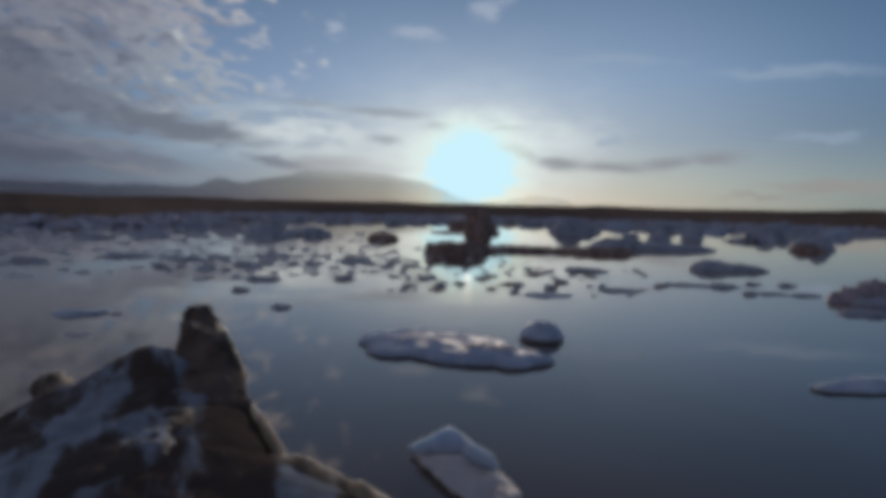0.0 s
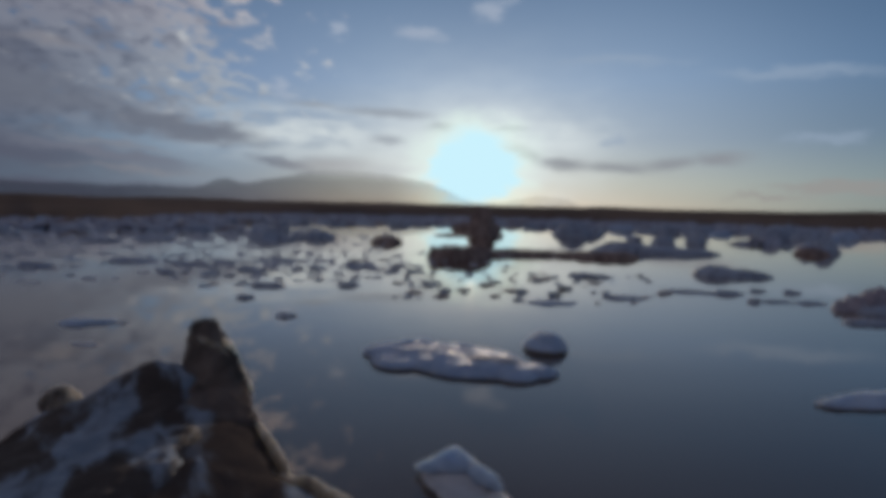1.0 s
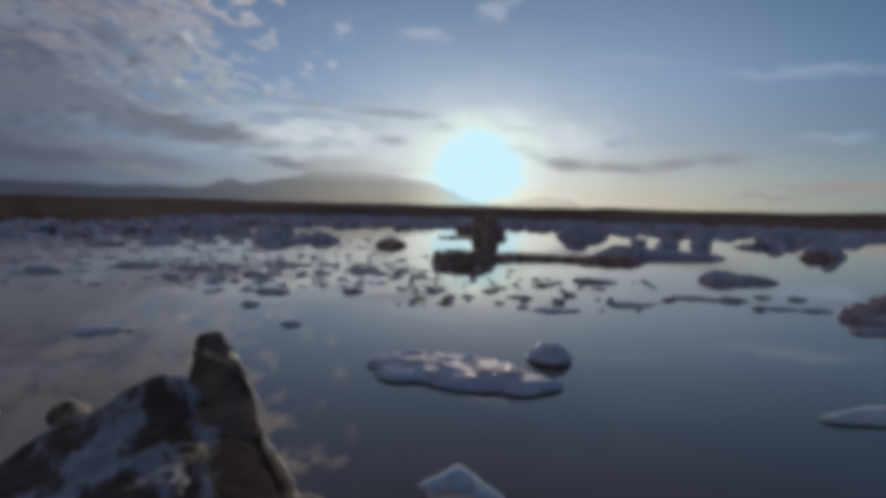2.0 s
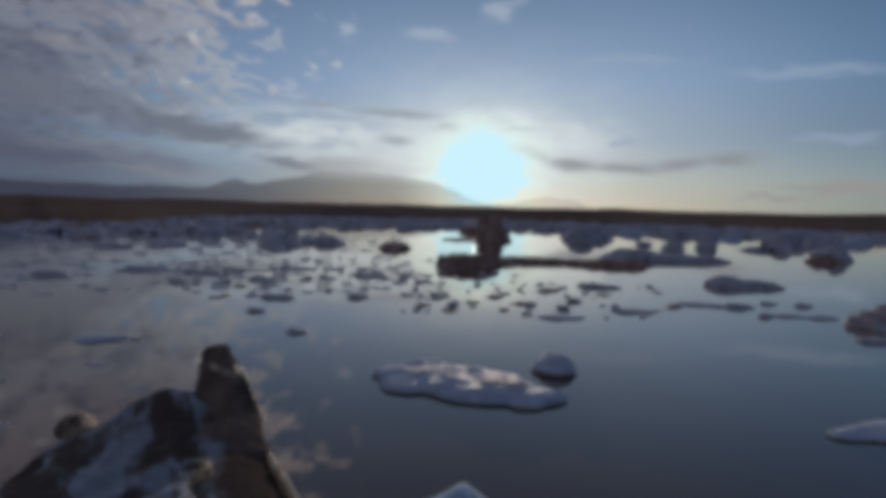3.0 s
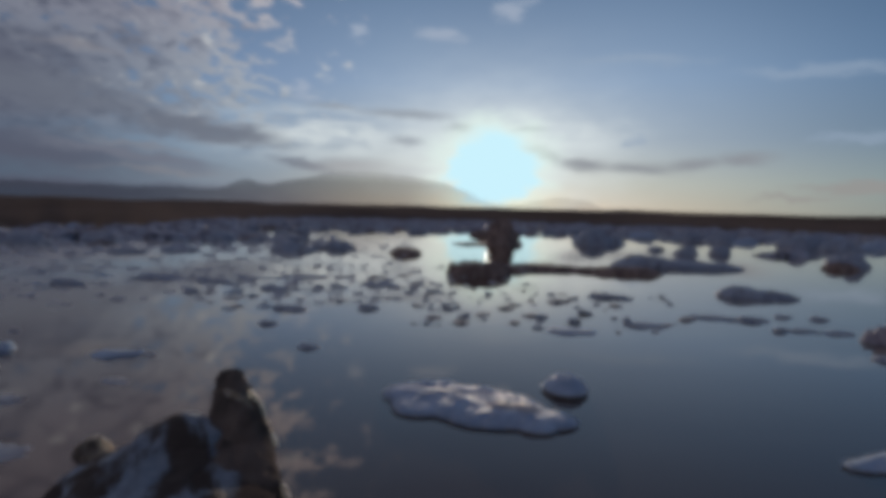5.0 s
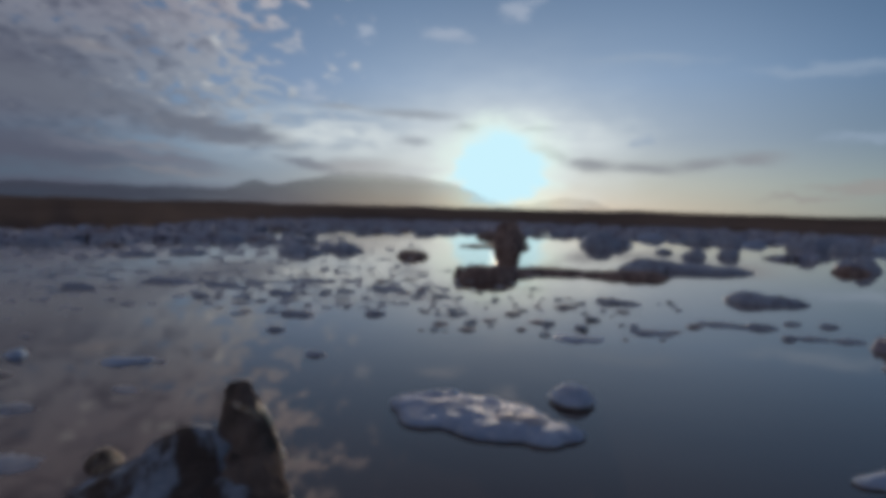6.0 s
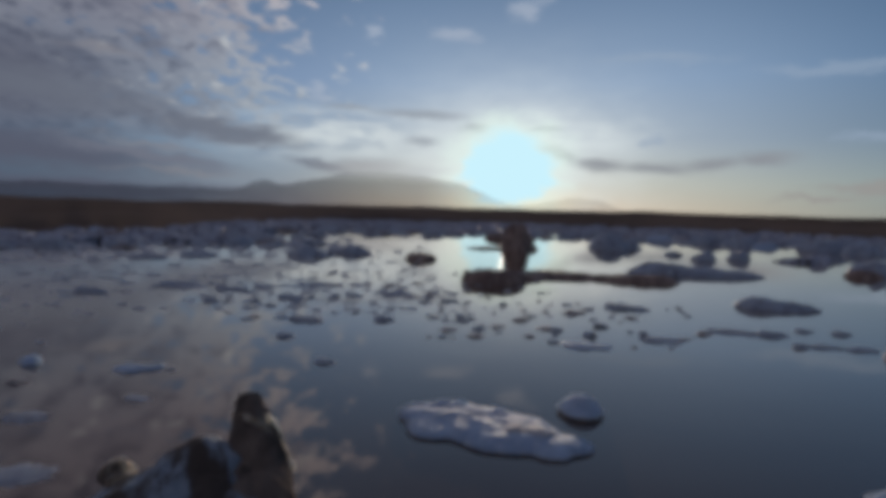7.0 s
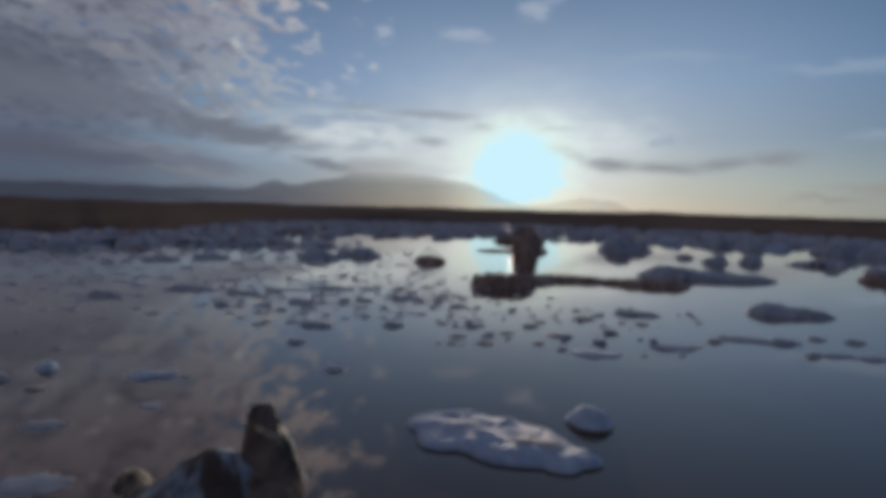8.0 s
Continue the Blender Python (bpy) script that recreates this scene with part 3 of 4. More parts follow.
def long_floe():
    ob = new("ice_floe")
    ob.location = (0.3, 17.2, 0)
    tagged(ob, "long blue-white ice floe with a ridged, melt-hollowed top", "ice floe")
    part_of(ob, "slab", [(-0.05, 0.36, 3.55, 1.66, -24, 0.28, 6.0, 0.0, 0.10), (-2.45, 1.25, 0.95, 0.85, -15, 0.26, 4.0, 0, 0), (-1.75, 0.25, 1.15, 1.10, -20, 0.26, 5.0, 0, 0),
                         (2.75, -0.72, 0.80, 0.72, -10, 0.25, 4.0, 0, 0), (2.0, -1.15, 0.8, 0.72, -20, 0.25, 4.0, 0, 0)],
            11, 0.05, FLOE_ICE, rough=0.03, edge=0.12, depth=-0.07,
            swells=((-1.9, 2.0, 1.1, 0.40, -6, 0.09), (-0.95, 2.15, 0.42, 0.40, 10, 0.19), (0.55, 1.65, 0.60, 0.35, -15, 0.10), (-0.1, 1.2, 1.0, 0.30, -35, 0.06), (-1.6, 0.9, 1.3, 0.35, -8, 0.06),
                    (-0.4, 0.3, 1.1, 0.30, -22, 0.05), (-0.6, 0.75, 0.7, 0.25, 15, -0.08), (-2.2, 1.45, 0.7, 0.25, -5, -0.07), (0.4, 0.95, 0.6, 0.22, -30, -0.07), (1.5, -0.95, 1.7, 0.50, -10, 0.10)))
    # added dark foot, the shadow line below the slab put into its colour
    part_of(ob, "waterline_foot", [(-0.05, 0.36, 3.55, 1.66, -24, 0.10, 9.0, 0, 0), (-2.45, 1.25, 0.95, 0.85, -15, 0.10, 9.0, 0, 0), (-1.75, 0.25, 1.15, 1.10, -20, 0.10, 9.0, 0, 0),
                                   (2.75, -0.72, 0.80, 0.72, -10, 0.10, 9.0, 0, 0), (2.0, -1.15, 0.8, 0.72, -20, 0.10, 9.0, 0, 0)],
            11, 0.07, SHADE_ICE, "dark wave-cut base, waterline shadow and reflection painted in", rough=0.0, edge=0.12)
    # plate tilted to the sun; its paler ice paints in part of the sunlit patch
    part_of(ob, "tilted_plate", [(0.95, -0.15, 0.65, 0.55, -5, 0.40, 3.0, 0, -0.30), (1.75, -0.25, 0.80, 0.60, -12, 0.41, 3.0, 0, -0.30)], 88, 0.05, SNOW_ICE, "cream sunlit plate tilted to the sun", rough=0.0, edge=0.06)


def dome_block():
    ob = new("ice_block")
    ob.location = (4.0, 19.3, 0)
    tagged(ob, "blue-grey domed ice block beside the long floe", "ice block")
    part_of(ob, "dome", [(-0.05, 0.1, 0.90, 0.9, 0, 0.62, 3.0, 0.05, 0.1), (-0.6, 0.2, 0.4, 0.5, 0, 0.4, 2.5, 0, 0)], 14, 0.05, BLUE_ICE, rough=0.02, edge=0.06, depth=-0.13)
    # added dark foot paints the shade below the dome
    part_of(ob, "waterline_foot", [(-0.03, 0.08, 0.84, 0.82, 0, 0.15, 8.0, 0, 0)], 20, 0.05, SHADE_ICE, "dark wave-cut base, waterline shadow and reflection painted in", rough=0.0, edge=0.1)


def wedge_chunk():
    ob = new("ice_chunk")
    ob.location = (0.5, 8.9, 0)
    tagged(ob, "pale wedge-shaped ice chunk with a pointed back", "ice chunk")
    hull_part(ob, "apron", [(-0.98, 0.95, 0.13), (-0.95, 0.62, 0.12), (-0.25, -0.48, 0.12), (0.2, -1.1, 0.13), (0.85, -1.2, 0.13), (0.97, -0.6, 0.17), (0.62, 0.3, 0.17), (0.3, 0.9, 0.16),
                            (-0.85, 0.85, 0.05), (-0.12, -0.4, 0.05), (0.3, -0.95, 0.05), (0.8, -0.9, 0.06), (0.5, 0.6, 0.06)], 15, SNOW_ICE, "pale flat front apron", cuts=4, rough=0.05, rounding=0.12)
    hull_part(ob, "ridge", [(-0.24, 1.34, 0.46), (-0.14, 1.28, 0.44), (-1.12, 1.03, 0.16), (-0.58, 1.18, 0.25), (-0.88, 0.78, 0.13), (-0.1, 0.82, 0.15), (0.15, 0.92, 0.24),
                            (-1.0, 1.05, 0.06), (-0.2, 1.62, 0.06), (0.32, 1.2, 0.06)], 16, BLUE_ICE, "blue shaded back ridge", cuts=4, rough=0.035, rounding=0.06)
    hull_part(ob, "shoulder", [(0.12, 0.98, 0.33), (0.32, 0.80, 0.35), (0.50, 0.58, 0.31), (-0.08, 0.72, 0.20), (0.10, 0.35, 0.15), (0.62, 0.12, 0.13), (0.72, 0.40, 0.10), (0.50, 0.95, 0.06),
                               (0.0, 1.0, 0.06)], 17, BLUE_ICE, "rounded blue shoulder", cuts=4, rough=0.035, rounding=0.08)
    # added dark foot paints the waterline shade round the chunk
    hull_part(ob, "waterline_foot", [(-0.15, 1.35, 0.09), (-0.85, 0.95, 0.09), (-0.8, 0.7, 0.09), (-0.1, -0.4, 0.09), (0.2, -0.95, 0.09), (0.35, 0.85, 0.09), (0.75, -0.6, 0.09), (0.7, -1.0, 0.09),
                                     (-0.6, 0.9, -0.4), (0.0, -0.3, -0.4), (0.6, -0.8, -0.4), (0.2, 0.9, -0.4)], 29, SHADE_ICE, "dark wave-cut base, waterline shadow and reflection painted in", cuts=3, rough=0.03, rounding=0.1)


def thin_floe_right():
    ob = new("ice_floe")
    ob.location = (12.85, 14.55, 0)
    tagged(ob, "thin white ice floe lying low in open water", "ice floe")
    part_of(ob, "slab", [(0, 0, 2.1, 0.60, 12, 0.19, 5.0, 0, 0), (1.2, 0.1, 1.0, 0.65, 0, 0.23, 3.0, 0, 0)], 16, 0.06, BLUE_ICE, rough=0.06, depth=-0.06)
    # added dark foot paints the shadow line below this floe
    part_of(ob, "waterline_foot", [(0, 0, 2.08, 0.59, 12, 0.08, 8.0, 0, 0), (1.2, 0.1, 0.98, 0.64, 0, 0.08, 8.0, 0, 0)], 16, 0.07, SHADE_ICE, "dark wave-cut base, waterline shadow and reflection painted in", rough=0.0)


def rose_berg():
    ob = new("iceberg")
    ob.location = (24.7, 29.4, 0)
    tagged(ob, "rounded rose-tinted iceberg with an ash-dark side", "iceberg")
    part_of(ob, "body", [(1.1, 0.6, 2.2, 1.5, 0, 0.95, 2.4, 0.25, 0), (-0.9, 0.0, 0.85, 0.9, 0, 0.75, 2.2, 0.2, 0), (-1.7, -0.1, 0.5, 0.6, 0, 0.4, 2.4, 0, 0), (0.3, 0.2, 0.7, 0.8, 0, 1.05, 2.0, 0, 0)], 17, 0.08, PINK_ICE, rough=0.15, sharp=0.25, edge=0.26)
    part_of(ob, "ledge", [(-0.2, -1.0, 1.3, 0.6, 0, 0.35, 3.0, 0, 0)], 18, 0.08, GREY_ICE, "dark low ledge")
    ice("ice_chunk", (21.4, 25.5), [(0, 0, 1.4, 0.55, 0, 0.20, 3.5, 0.1, 0)], 19, 0.08, GREY_ICE, "dark grey ice chunk in front of an iceberg", "ice chunk")


def dark_ledge_berg():
    ob = new("iceberg")
    ob.location = (1.8, 54.2, 0)
    tagged(ob, "ash-dark backlit iceberg with a long low ledge", "iceberg")
    part_of(ob, "block", [(-0.2, 0, 3.6, 2.0, 0, 1.3, 8.0, 0.05, 0), (-2.4, -0.3, 1.5, 1.3, 0, 1.2, 6.0, 0, 0)], 21, 0.16, ASH_ICE, rough=0.05)
    part_of(ob, "ledge", [(7.6, 6.6, 6.2, 2.2, -8, 0.62, 3.5, -0.1, 0), (15.4, 4.6, 5.6, 1.8, -14, 0.75, 3.5, 0.1, 0), (3.2, 4.2, 3.0, 2.6, 0, 0.6, 4.0, 0, 0)], 23, 0.2, ASH_ICE, "long low dark ledge", rough=0.05)


def blue_ramp_floe():
    ob = new("ice_floe")
    ob.location = (27.4, 67.5, 0)
    tagged(ob, "broad blue-grey sloping ice floe behind the dark ledge", "ice floe")
    part_of(ob, "ramp", [(0.8, 0, 8.0, 3.0, -10, 0.85, 5.5, -0.18, 0.1)], 24, 0.2, GREY_ICE, rough=0.04, edge=0.1)
    part_of(ob, "hump", [(-3.2, 0.8, 5.0, 2.6, -4, 1.35, 2.4, -0.15, 0)], 26, 0.2, GREY_ICE, rough=0.04, edge=0.12)
    ob = new("ice_floe")
    ob.location = (25.0, 44.2, 0)
    tagged(ob, "blue-grey ice floe with a raised hump and flat tail", "ice floe")
    part_of(ob, "tail", [(0.4, 0, 3.2, 1.7, -8, 0.55, 4.5, -0.25, 0)], 25, 0.1, GREY_ICE, rough=0.04, edge=0.1)
    part_of(ob, "hump", [(-1.2, 0.3, 2.0, 1.4, -6, 0.82, 3.2, -0.1, 0.1)], 27, 0.1, GREY_ICE, rough=0.04, edge=0.12)


def hump_bergs():
    def berg(x, y, lobes, seed, mat, label, cell=0.25):
        ice("iceberg", (x, y), lobes, seed, cell, mat, label, "iceberg", rough=0.08, sharp=0.12)
    berg(28.0, 111.0, [(0, 0, 4.9, 3.4, 0, 3.0, 2.0, -0.1, 0), (3.6, 0.6, 3.4, 2.6, 0, 1.9, 2.2, 0, 0)], 31, GREY_ICE, "blue-violet humped iceberg in backlight")
    berg(7.0, 99.5, [(0.2, 0, 2.8, 2.3, 0, 4.5, 9.0, -0.06, 0), (2.6, 1.4, 2.0, 1.8, 0, 1.0, 4.0, 0, 0), (-5.2, 0.6, 5.2, 1.4, 4, 0.42, 4.0, 0.1, 0)], 32, ASH_ICE, "tall dark iceberg against the bright water")
    berg(10.0, 132.0, [(0, 0, 4.4, 3.0, 0, 2.2, 2.6, -0.1, 0), (-5.0, 0.5, 4.2, 2.4, 0, 1.6, 2.4, 0, 0)], 43, ASH_ICE, "low dark iceberg far behind")
    berg(50.6, 70.2, [(0, 0, 2.4, 1.5, 0, 0.85, 3.0, -0.1, 0)], 33, ASH_ICE, "low dark brown berg in front of a blue one", 0.16)
    berg(53.8, 73.6, [(-1.2, 0.2, 1.9, 1.6, 0, 1.5, 2.6, 0.1, 0), (0.9, 0, 2.3, 1.8, 0, 2.1, 2.4, -0.1, 0), (0, -0.3, 3.4, 1.8, 0, 0.9, 3.5, 0, 0)], 34, GREY_ICE, "blue-grey iceberg with a steep side", 0.16)
    berg(65.3, 132.4, [(0, 0, 4.6, 3.4, 0, 2.0, 2.4, 0.2, 0)], 35, GREY_ICE, "low blue-grey iceberg far out")
    berg(78.2, 120.9, [(0, 0, 5.4, 3.4, 0, 2.6, 2.8, 0, 0), (3.5, 0, 2.6, 2.2, 0, 3.2, 2.4, 0, 0)], 36, GREY_ICE, "twin-topped blue-grey iceberg far out")
    berg(36.0, 97.0, [(0, 0, 1.9, 1.2, 0, 0.8, 2.6, 0.1, 0)], 44, GREY_ICE, "small dark blue berg in the bright water", 0.14)
    berg(38.0, 89.0, [(0, 0, 2.3, 1.6, 0, 1.2, 2.4, 0.2, 0), (1.2, 0.4, 1.2, 1.0, 0, 1.5, 3.0, 0, 0)], 45, GREY_ICE, "dark blue blocky iceberg in the bright water", 0.14)
    berg(44.6, 91.0, [(0, 0, 2.0, 1.5, 0, 1.3, 3.0, 0.2, 0)], 46, GREY_ICE, "dark blue iceberg with a steep end", 0.14)
    berg(55.5, 90.0, [(-1.5, 0, 4.2, 1.8, 0, 0.8, 3.0, 0.3, 0), (2.2, 0.3, 2.8, 1.8, 0, 1.5, 2.4, 0, 0)], 47, PACK_ICE, "broad low violet-grey iceberg", 0.18)
    berg(81.0, 114.0, [(0, 0, 3.8, 2.4, 0, 1.9, 2.6, 0, 0), (2.4, 0.3, 1.8, 1.5, 0, 2.2, 2.4, 0, 0)], 48, GREY_ICE, "rounded blue iceberg beside the dark block", 0.18)
    berg(92.5, 118.0, [(0, 0, 3.1, 2.2, 0, 1.8, 2.6, 0, 0)], 49, BLUE_ICE, "pale blue rounded iceberg far out", 0.18)
    berg(-20.9, 82.5, [(0, 0, 3.2, 2.2, 0, 1.25, 2.6, -0.1, 0), (-2.8, 0, 1.8, 1.6, 0, 0.8, 2.4, 0, 0)], 37, GREY_ICE, "dark blue-grey humped iceberg among brash ice", 0.18)
    berg(-25.9, 75.8, [(0, 0, 3.7, 2.0, 0, 1.1, 2.6, -0.3, 0)], 38, GREY_ICE, "low blue-grey iceberg among brash ice", 0.16)
    berg(-8.8, 75.2, [(0, 0, 2.5, 1.6, 0, 0.97, 2.8, 0, 0)], 39, ASH_ICE, "brown-black growler in the bright water", 0.14)
    berg(-85.9, 108.0, [(0, 0, 2.0, 1.6, 0, 1.5, 4.0, 0, 0)], 40, BLUE_ICE, "white upright ice block far out", 0.14)
    berg(-75.3, 100.4, [(0, 0, 3.0, 2.0, 0, 1.4, 3.0, 0, 0)], 41, ASH_ICE, "dark ash-covered berg beside a white block", 0.16)
    berg(-45.8, 93.0, [(0, 0, 3.2, 2.2, 0, 1.35, 2.4, 0.2, 0)], 42, GREY_ICE, "blue-grey iceberg in loose pack ice", 0.16)


# ---------------------------------------------------------------- floes and growlers: a few shapes, reused
PROTOTYPES = []


def prototype(name, lobes, seed, mat, cell=0.055, **shape):
    verts, faces = ice_geometry(lobes, seed, cell, **shape)
    ob = mesh_object(name, verts, faces, mat)
    PROTOTYPES.append(ob)
    return ob


def place(proto, x, y, width, height, turn, label, category, group, depth=0.65):
    """A copy of a one-metre shape, set to its width, depth and height."""
    m = pose(x, y, 0, 0, 0, turn)
    ob = copy_thing(proto, m)
    ob.scale = (width, width * depth, height)
    return tagged(ob, label, category, group)


flat_a = prototype("ice_floe", [(0, 0, 0.5, 0.42, 0, 1.0, 6.0, -0.2, 0.1), (-0.25, 0.05, 0.22, 0.25, 0, 1.3, 3.0, 0, 0)], 51, GREY_ICE, rough=0.09, edge=0.38, depth=0.3)
flat_b = prototype("ice_floe", [(-0.15, 0, 0.35, 0.35, 0, 0.9, 4.0, 0.3, 0), (0.2, 0.05, 0.3, 0.25, 20, 0.7, 5.0, 0, 0)], 52, BLUE_ICE, rough=0.09, edge=0.36, depth=0.3)
hump_a = prototype("ice_chunk", [(0, 0, 0.45, 0.42, 0, 1.0, 2.4, -0.2, 0), (0.25, 0.0, 0.25, 0.3, 0, 0.5, 3.0, 0, 0)], 53, GREY_ICE, rough=0.12, edge=0.38, depth=0.3)
hump_b = prototype("ice_chunk", [(-0.1, 0, 0.36, 0.4, 0, 1.0, 2.0, 0.3, 0), (0.2, 0.1, 0.3, 0.3, 0, 0.6, 2.5, 0, 0)], 54, SILT_ICE, rough=0.12, edge=0.38, depth=0.3)
peak_a = prototype("iceberg", [(0, 0, 0.48, 0.45, 0, 1.0, 1.8, -0.3, 0), (0.2, 0, 0.28, 0.3, 0, 0.75, 2.2, 0.3, 0), (-0.3, 0.1, 0.2, 0.25, 0, 0.5, 2.5, 0, 0)], 55, GREY_ICE, rough=0.1, edge=0.25, sharp=0.2, depth=0.3)
peak_b = prototype("iceberg", [(0, 0, 0.45, 0.45, 0, 1.0, 3.2, 0.3, 0), (-0.3, 0, 0.22, 0.3, 0, 0.7, 2.4, 0, 0)], 56, BLUE_ICE, rough=0.1, edge=0.25, sharp=0.2, depth=0.3)

FLOE = "flat blue-grey ice floe on calm water"
PALE = "pale thin ice floe on calm water"
DARK = "small ash-dark ice chunk on bright water"
CHUNK = "small blue-grey ice chunk among floes"
for shape, x, y, width, height, turn, label in (
    (flat_a, -28, 45.2, 4.6, .40, -7, FLOE), (flat_a, -33, 40.4, 3.1, .42, -5, FLOE), (hump_a, -40.5, 46.6, 1.1, .35, -11, CHUNK),
    (flat_b, -15.8, 21.9, 2.3, .26, 9, PALE), (hump_a, -7.7, 24.2, 1.3, .22, -2, CHUNK), (hump_a, -11.5, 28.8, 1.4, .26, 1, CHUNK),
    (flat_a, -11.7, 33.1, 2.5, .28, -10, FLOE), (flat_a, -22.4, 44, 3.6, .28, -12, FLOE), (hump_a, -20.2, 45.8, 2.6, .32, -12, CHUNK),
    (flat_a, -15.7, 40.8, 2.6, .34, -14, FLOE), (flat_a, -15.4, 48.4, 3.4, .26, -2, FLOE), (hump_a, -21.3, 38.4, 1.8, .3, 3, CHUNK)):
    place(shape, x, y, width, height * 0.75, turn, label, "ice floe", "floes on the lagoon")
for shape, x, y, width, height, turn, label in (
    (hump_a, -12.4, 42.6, 1.2, .3, -5, CHUNK), (flat_a, -7.4, 44.6, 3, .3, 11, FLOE), (hump_a, -6.6, 34.1, 1.9, .32, 10, CHUNK),
    (flat_a, -10.8, 42.8, 1.8, .25, -13, FLOE), (hump_b, -2, 31.9, 1.10, 0.24, -7, DARK), (hump_b, 7.2, 38.9, 1.9, 0.34, 2, DARK),
    (flat_a, 11.9, 41.5, 3.4, .32, 3, FLOE), (hump_b, 11.2, 38, 1.19, 0.20, -3, DARK), (flat_b, 6.2, 29.2, 3, .22, -6, PALE),
    (flat_a, 11.2, 31.5, 2.6, .18, 10, FLOE), (hump_b, 12.8, 32, 0.94, 0.11, -9, DARK), (hump_b, 14.6, 33.6, 1.36, 0.29, 12, DARK)):
    place(shape, x, y, width, height * 0.75, turn, label, "ice floe", "floes on the lagoon")
for shape, x, y, width, height, turn, label in (
    (flat_a, 17, 34.5, 3.2, .15, -11, FLOE), (hump_a, 19.1, 34.1, 2.5, .32, -6, CHUNK), (hump_a, 22, 35.6, 1.5, .22, -8, CHUNK),
    (hump_a, 24.1, 35.1, 1.5, .28, -14, CHUNK), (hump_a, 19.2, 31.2, 1.3, .28, 12, CHUNK), (flat_a, 20.7, 31.4, 2, .13, 6, FLOE),
    (flat_a, 22.6, 31.1, 1.8, .18, 11, FLOE), (hump_b, -.2, 30.5, 1.02, 0.24, -6, DARK), (hump_b, 1.2, 33.3, 1.19, 0.18, 11, DARK),
    (hump_b, 2.9, 35.6, 1.27, 0.29, -6, DARK), (hump_b, 3.1, 31.1, 0.77, 0.22, -8, DARK), (hump_b, 4.6, 33.3, 1.87, 0.22, -9, DARK)):
    place(shape, x, y, width, height * 0.75, turn, label, "ice floe", "floes on the lagoon")
for shape, x, y, width, height, turn, label in (
    (peak_b, -21.2, 22, 1.2, .42, -5, "rounded white ice lump"), (hump_a, -21.9, 20.4, .8, .3, -5, CHUNK), (flat_a, -16.1, 16.4, 1.7, .06, 6, "thin half-sunk ice sheet"), (hump_b, -19.5, 19.5, .9, .16, 8, "small tan ice chunk, barely afloat"),
    (hump_a, -14.3, 22.1, .6, .12, 4, CHUNK), (flat_a, -13.5, 18.6, 1.1, .04, -6, "thin half-sunk ice sheet"), (hump_a, -23.7, 25.3, .7, .12, 3, CHUNK),
    (flat_a, -13.1, 12.8, 2.2, .05, 13, "thin half-sunk ice sheet"), (flat_a, -41.1, 71.6, 5.4, .7, 13, FLOE),
    (flat_a, -45.9, 66.8, 5.4, .55, 13, FLOE), (flat_a, -71.6, 79.1, 5, .85, 14, FLOE), (flat_b, -74, 165, 15, 1.0, -3, PALE)):
    place(shape, x, y, width, height * 0.75, turn, label, "ice floe", "floes on the lagoon")


def scatter(count, seed, az0, az1, r0, r1, shapes, w0, w1, h0, h1, label, category, group, d0=0.35, d1=0.7, apart=999.0):
    """Loose ice over a sector of the lagoon, denser with distance. Pieces farther off than apart are joined into one mesh."""
    rnd = random.Random(seed)
    verts, faces = [], []
    for _ in range(count):
        a, r = rnd.uniform(az0, az1), r0 * (r1 / r0) ** rnd.random()
        if r > shore(a) - 4:
            continue
        width = rnd.uniform(w0, w1) * (0.6 + 0.8 * rnd.random())
        shape, height, turn, depth = rnd.choice(shapes), rnd.uniform(h0, h1) * width, rnd.uniform(-25, 25), rnd.uniform(d0, d1)
        x, y = r * math.sin(radians(a)), r * math.cos(radians(a))
        if r < apart:
            place(shape, x, y, width, height, turn, label, category, group, depth)
            continue
        m = pose(x, y, 0, 0, 0, turn) @ Matrix.Diagonal((width, width * depth, height, 1))
        first = len(verts)
        verts += [m @ v.co for v in shape.data.vertices]
        faces += [[first + i for i in p.vertices] for p in shape.data.polygons]
    if verts:
        tagged(mesh_object("brash_ice", verts, faces, BRASH_ICE), "loose " + label + "s drifting far out", "brash ice", kind="stuff")


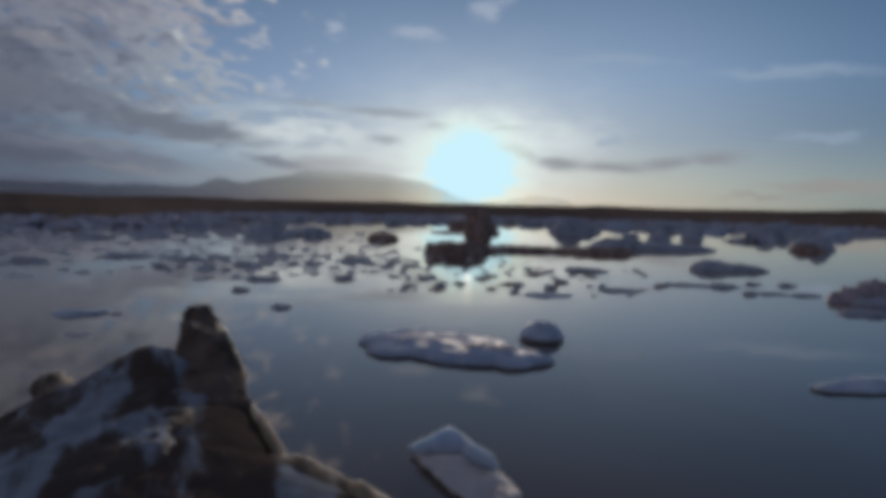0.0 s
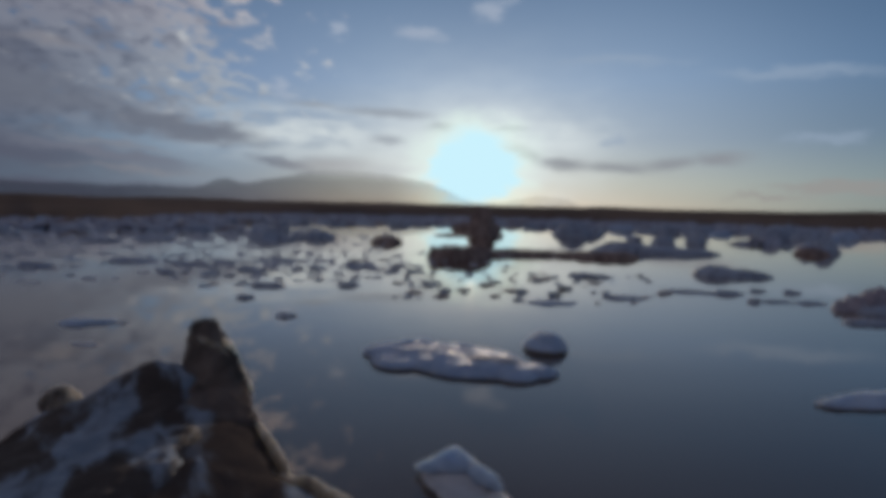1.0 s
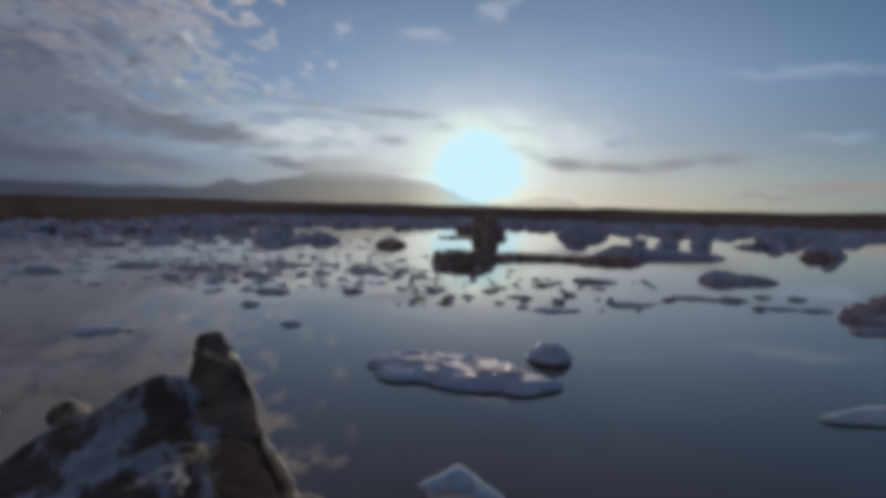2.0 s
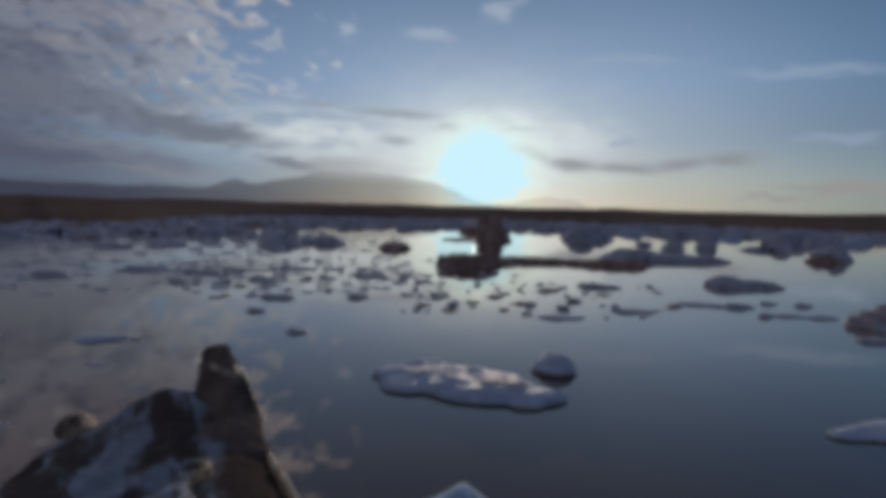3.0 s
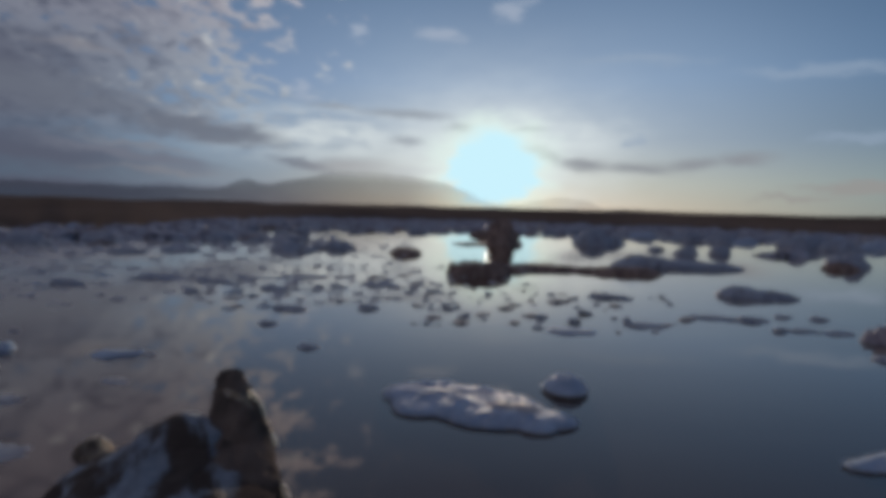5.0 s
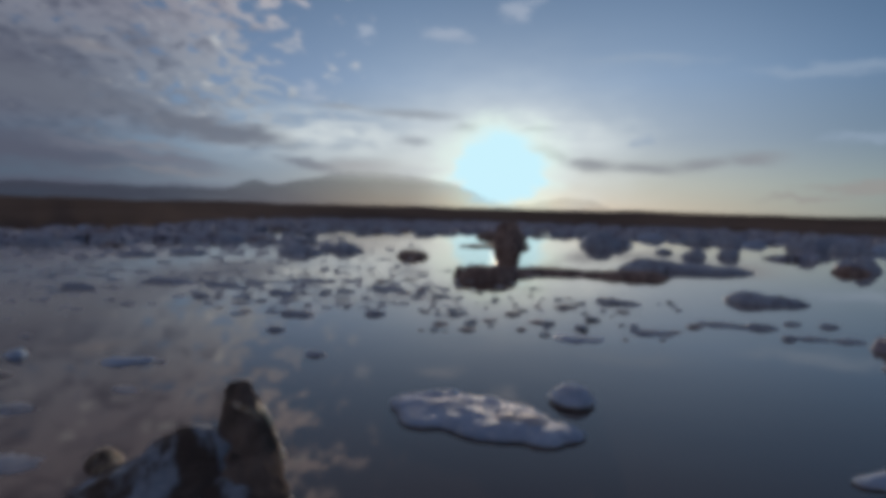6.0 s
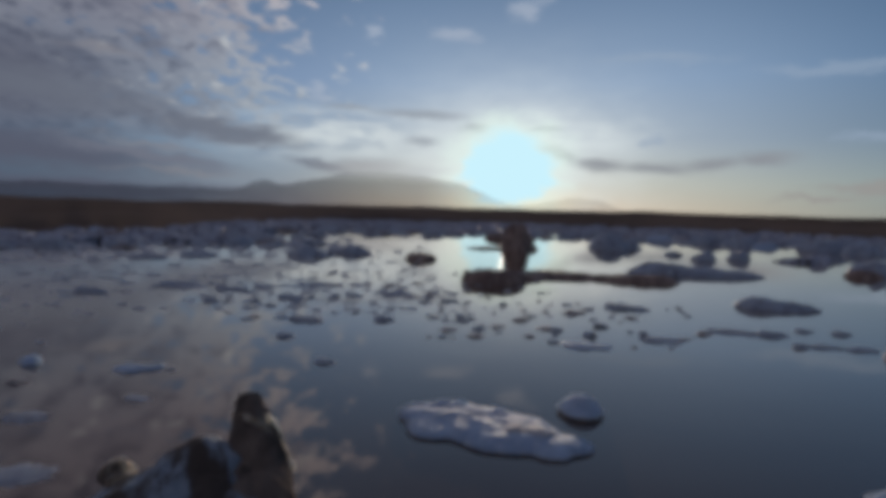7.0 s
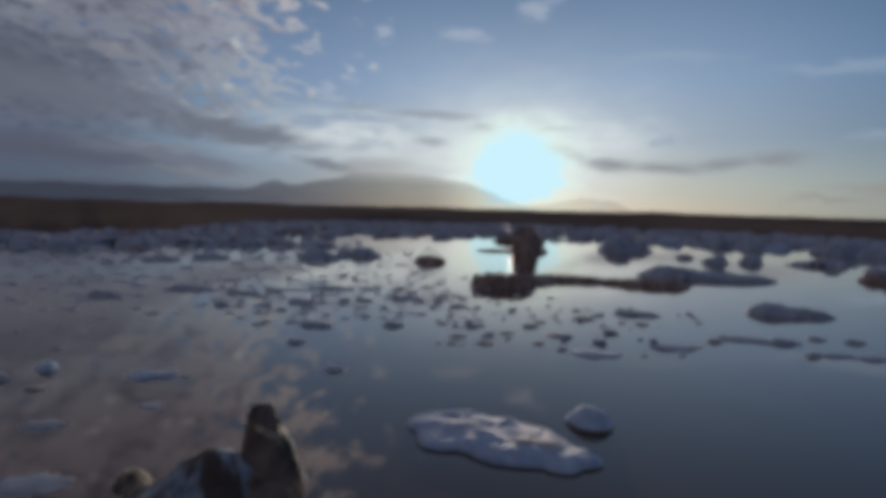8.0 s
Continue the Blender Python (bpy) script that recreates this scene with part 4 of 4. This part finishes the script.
def pack_ice(count=900):
    """The closed pack along the far shore: low humps of ice, too many to count."""
    rnd = random.Random(71)
    verts, faces = [], []
    for _ in range(count):
        a = rnd.uniform(-52, 54)
        limit = shore(a) - 3
        start = 150 if a > -24 else 108
        r = limit - (limit - start) * rnd.random() ** 1.7
        if r < start:
            continue
        cx, cy = r * math.sin(radians(a)), r * math.cos(radians(a))
        w, d, h = rnd.uniform(1.5, 5.0), rnd.uniform(1.0, 2.6), rnd.uniform(0.3, 1.5)
        skew, first = rnd.uniform(-0.4, 0.4), len(verts)
        for ring, (f, z) in enumerate(((1.0, -0.3), (0.97, 0.25), (0.75, 0.75), (0.35, 1.0))):
            for k in range(9):
                t = 2 * math.pi * k / 9
                j = rnd.uniform(0.75, 1.2)
                verts.append((cx + w * f * j * math.cos(t) + skew * w * max(z, 0), cy + d * f * j * math.sin(t), h * z * (rnd.uniform(0.7, 1.2) if z > 0 else 1)))
        verts.append((cx + skew * w, cy, h * 1.05))
        for ring in range(3):
            for k in range(9):
                p, q = first + ring * 9 + k, first + ring * 9 + (k + 1) % 9
                faces.append([p, q, q + 9, p + 9])
        for k in range(9):
            faces.append([first + 27 + k, first + 27 + (k + 1) % 9, first + 36])
    ob = mesh_object("pack_ice", verts, faces, PACK_ICE)
    tagged(ob, "closed pack of low blue-grey ice along the far shore", "pack ice", kind="stuff")


pack_ice()
ash_striped_berg()
long_floe()
dome_block()
wedge_chunk()
thin_floe_right()
rose_berg()
dark_ledge_berg()
blue_ramp_floe()
hump_bergs()
FAR = "distant blue-grey iceberg in the packed far ice"
scatter(130, 61, -50, -18, 98, 165, (peak_a, flat_a, flat_a, flat_a, hump_b), 1.8, 5.5, 0.10, 0.22, FAR, "iceberg", "far ice pack")
scatter(30, 67, -18, -3, 135, 190, (peak_a, flat_a, flat_a, hump_b), 3.0, 8.0, 0.10, 0.20, FAR, "iceberg", "far ice pack")
scatter(60, 65, 0, 52, 140, 190, (peak_a, peak_a, flat_a, peak_b, hump_b), 3.0, 8.0, 0.12, 0.24, FAR, "iceberg", "far ice pack")
scatter(300, 62, -48, -20, 50, 115, (flat_a, flat_b, flat_b, flat_b), 0.35, 1.8, 0.02, 0.08, "blue-grey brash ice floe", "ice floe", "brash ice", 0.22, 0.5, 60)
scatter(130, 66, -20, -5, 48, 110, (flat_a, flat_b, hump_b), 0.35, 1.6, 0.03, 0.10, "blue-grey brash ice floe", "ice floe", "brash ice", 0.22, 0.5, 60)
scatter(170, 63, -30, 0, 36, 62, (flat_a, hump_a, hump_b, flat_b), 0.3, 1.1, 0.06, 0.18, "small brash ice piece", "ice floe", "small brash ice", apart=44)
scatter(70, 64, -6, 22, 30, 46, (hump_b, hump_a, flat_a), 0.25, 0.8, 0.12, 0.26, "small dark brash ice piece", "ice floe", "small brash ice")
# broken brash between the floes, thickest in the drifting bands left of the sun
scrap_a = prototype("ice_scrap", [(0, 0, 0.5, 0.40, 0, 1.0, 3.0, -0.2, 0.1), (-0.2, 0.1, 0.24, 0.3, 0, 1.2, 2.4, 0, 0)], 57, BRASH_ICE, cell=0.14, rough=0.12, edge=0.4, depth=0.3)
scrap_b = prototype("ice_scrap", [(0.1, 0, 0.42, 0.36, 15, 1.0, 2.6, 0.3, 0)], 58, BRASH_ICE, cell=0.14, rough=0.12, edge=0.4, depth=0.3)
scatter(430, 91, -46, -6, 40, 105, (scrap_a, scrap_b), 0.25, 1.1, 0.05, 0.16, "blue-grey ice scrap", "brash ice", "ice scraps", 0.3, 0.8, 0)
scatter(150, 92, -22, 8, 36, 60, (scrap_a, scrap_b), 0.2, 0.8, 0.06, 0.18, "blue-grey ice scrap", "brash ice", "ice scraps", 0.3, 0.8, 0)
scatter(270, 93, -46, -14, 80, 125, (scrap_a, scrap_b), 0.6, 2.4, 0.06, 0.18, "blue-grey ice scrap", "brash ice", "ice scraps", 0.3, 0.7, 0)
for ob in PROTOTYPES:
    bpy.data.objects.remove(ob)
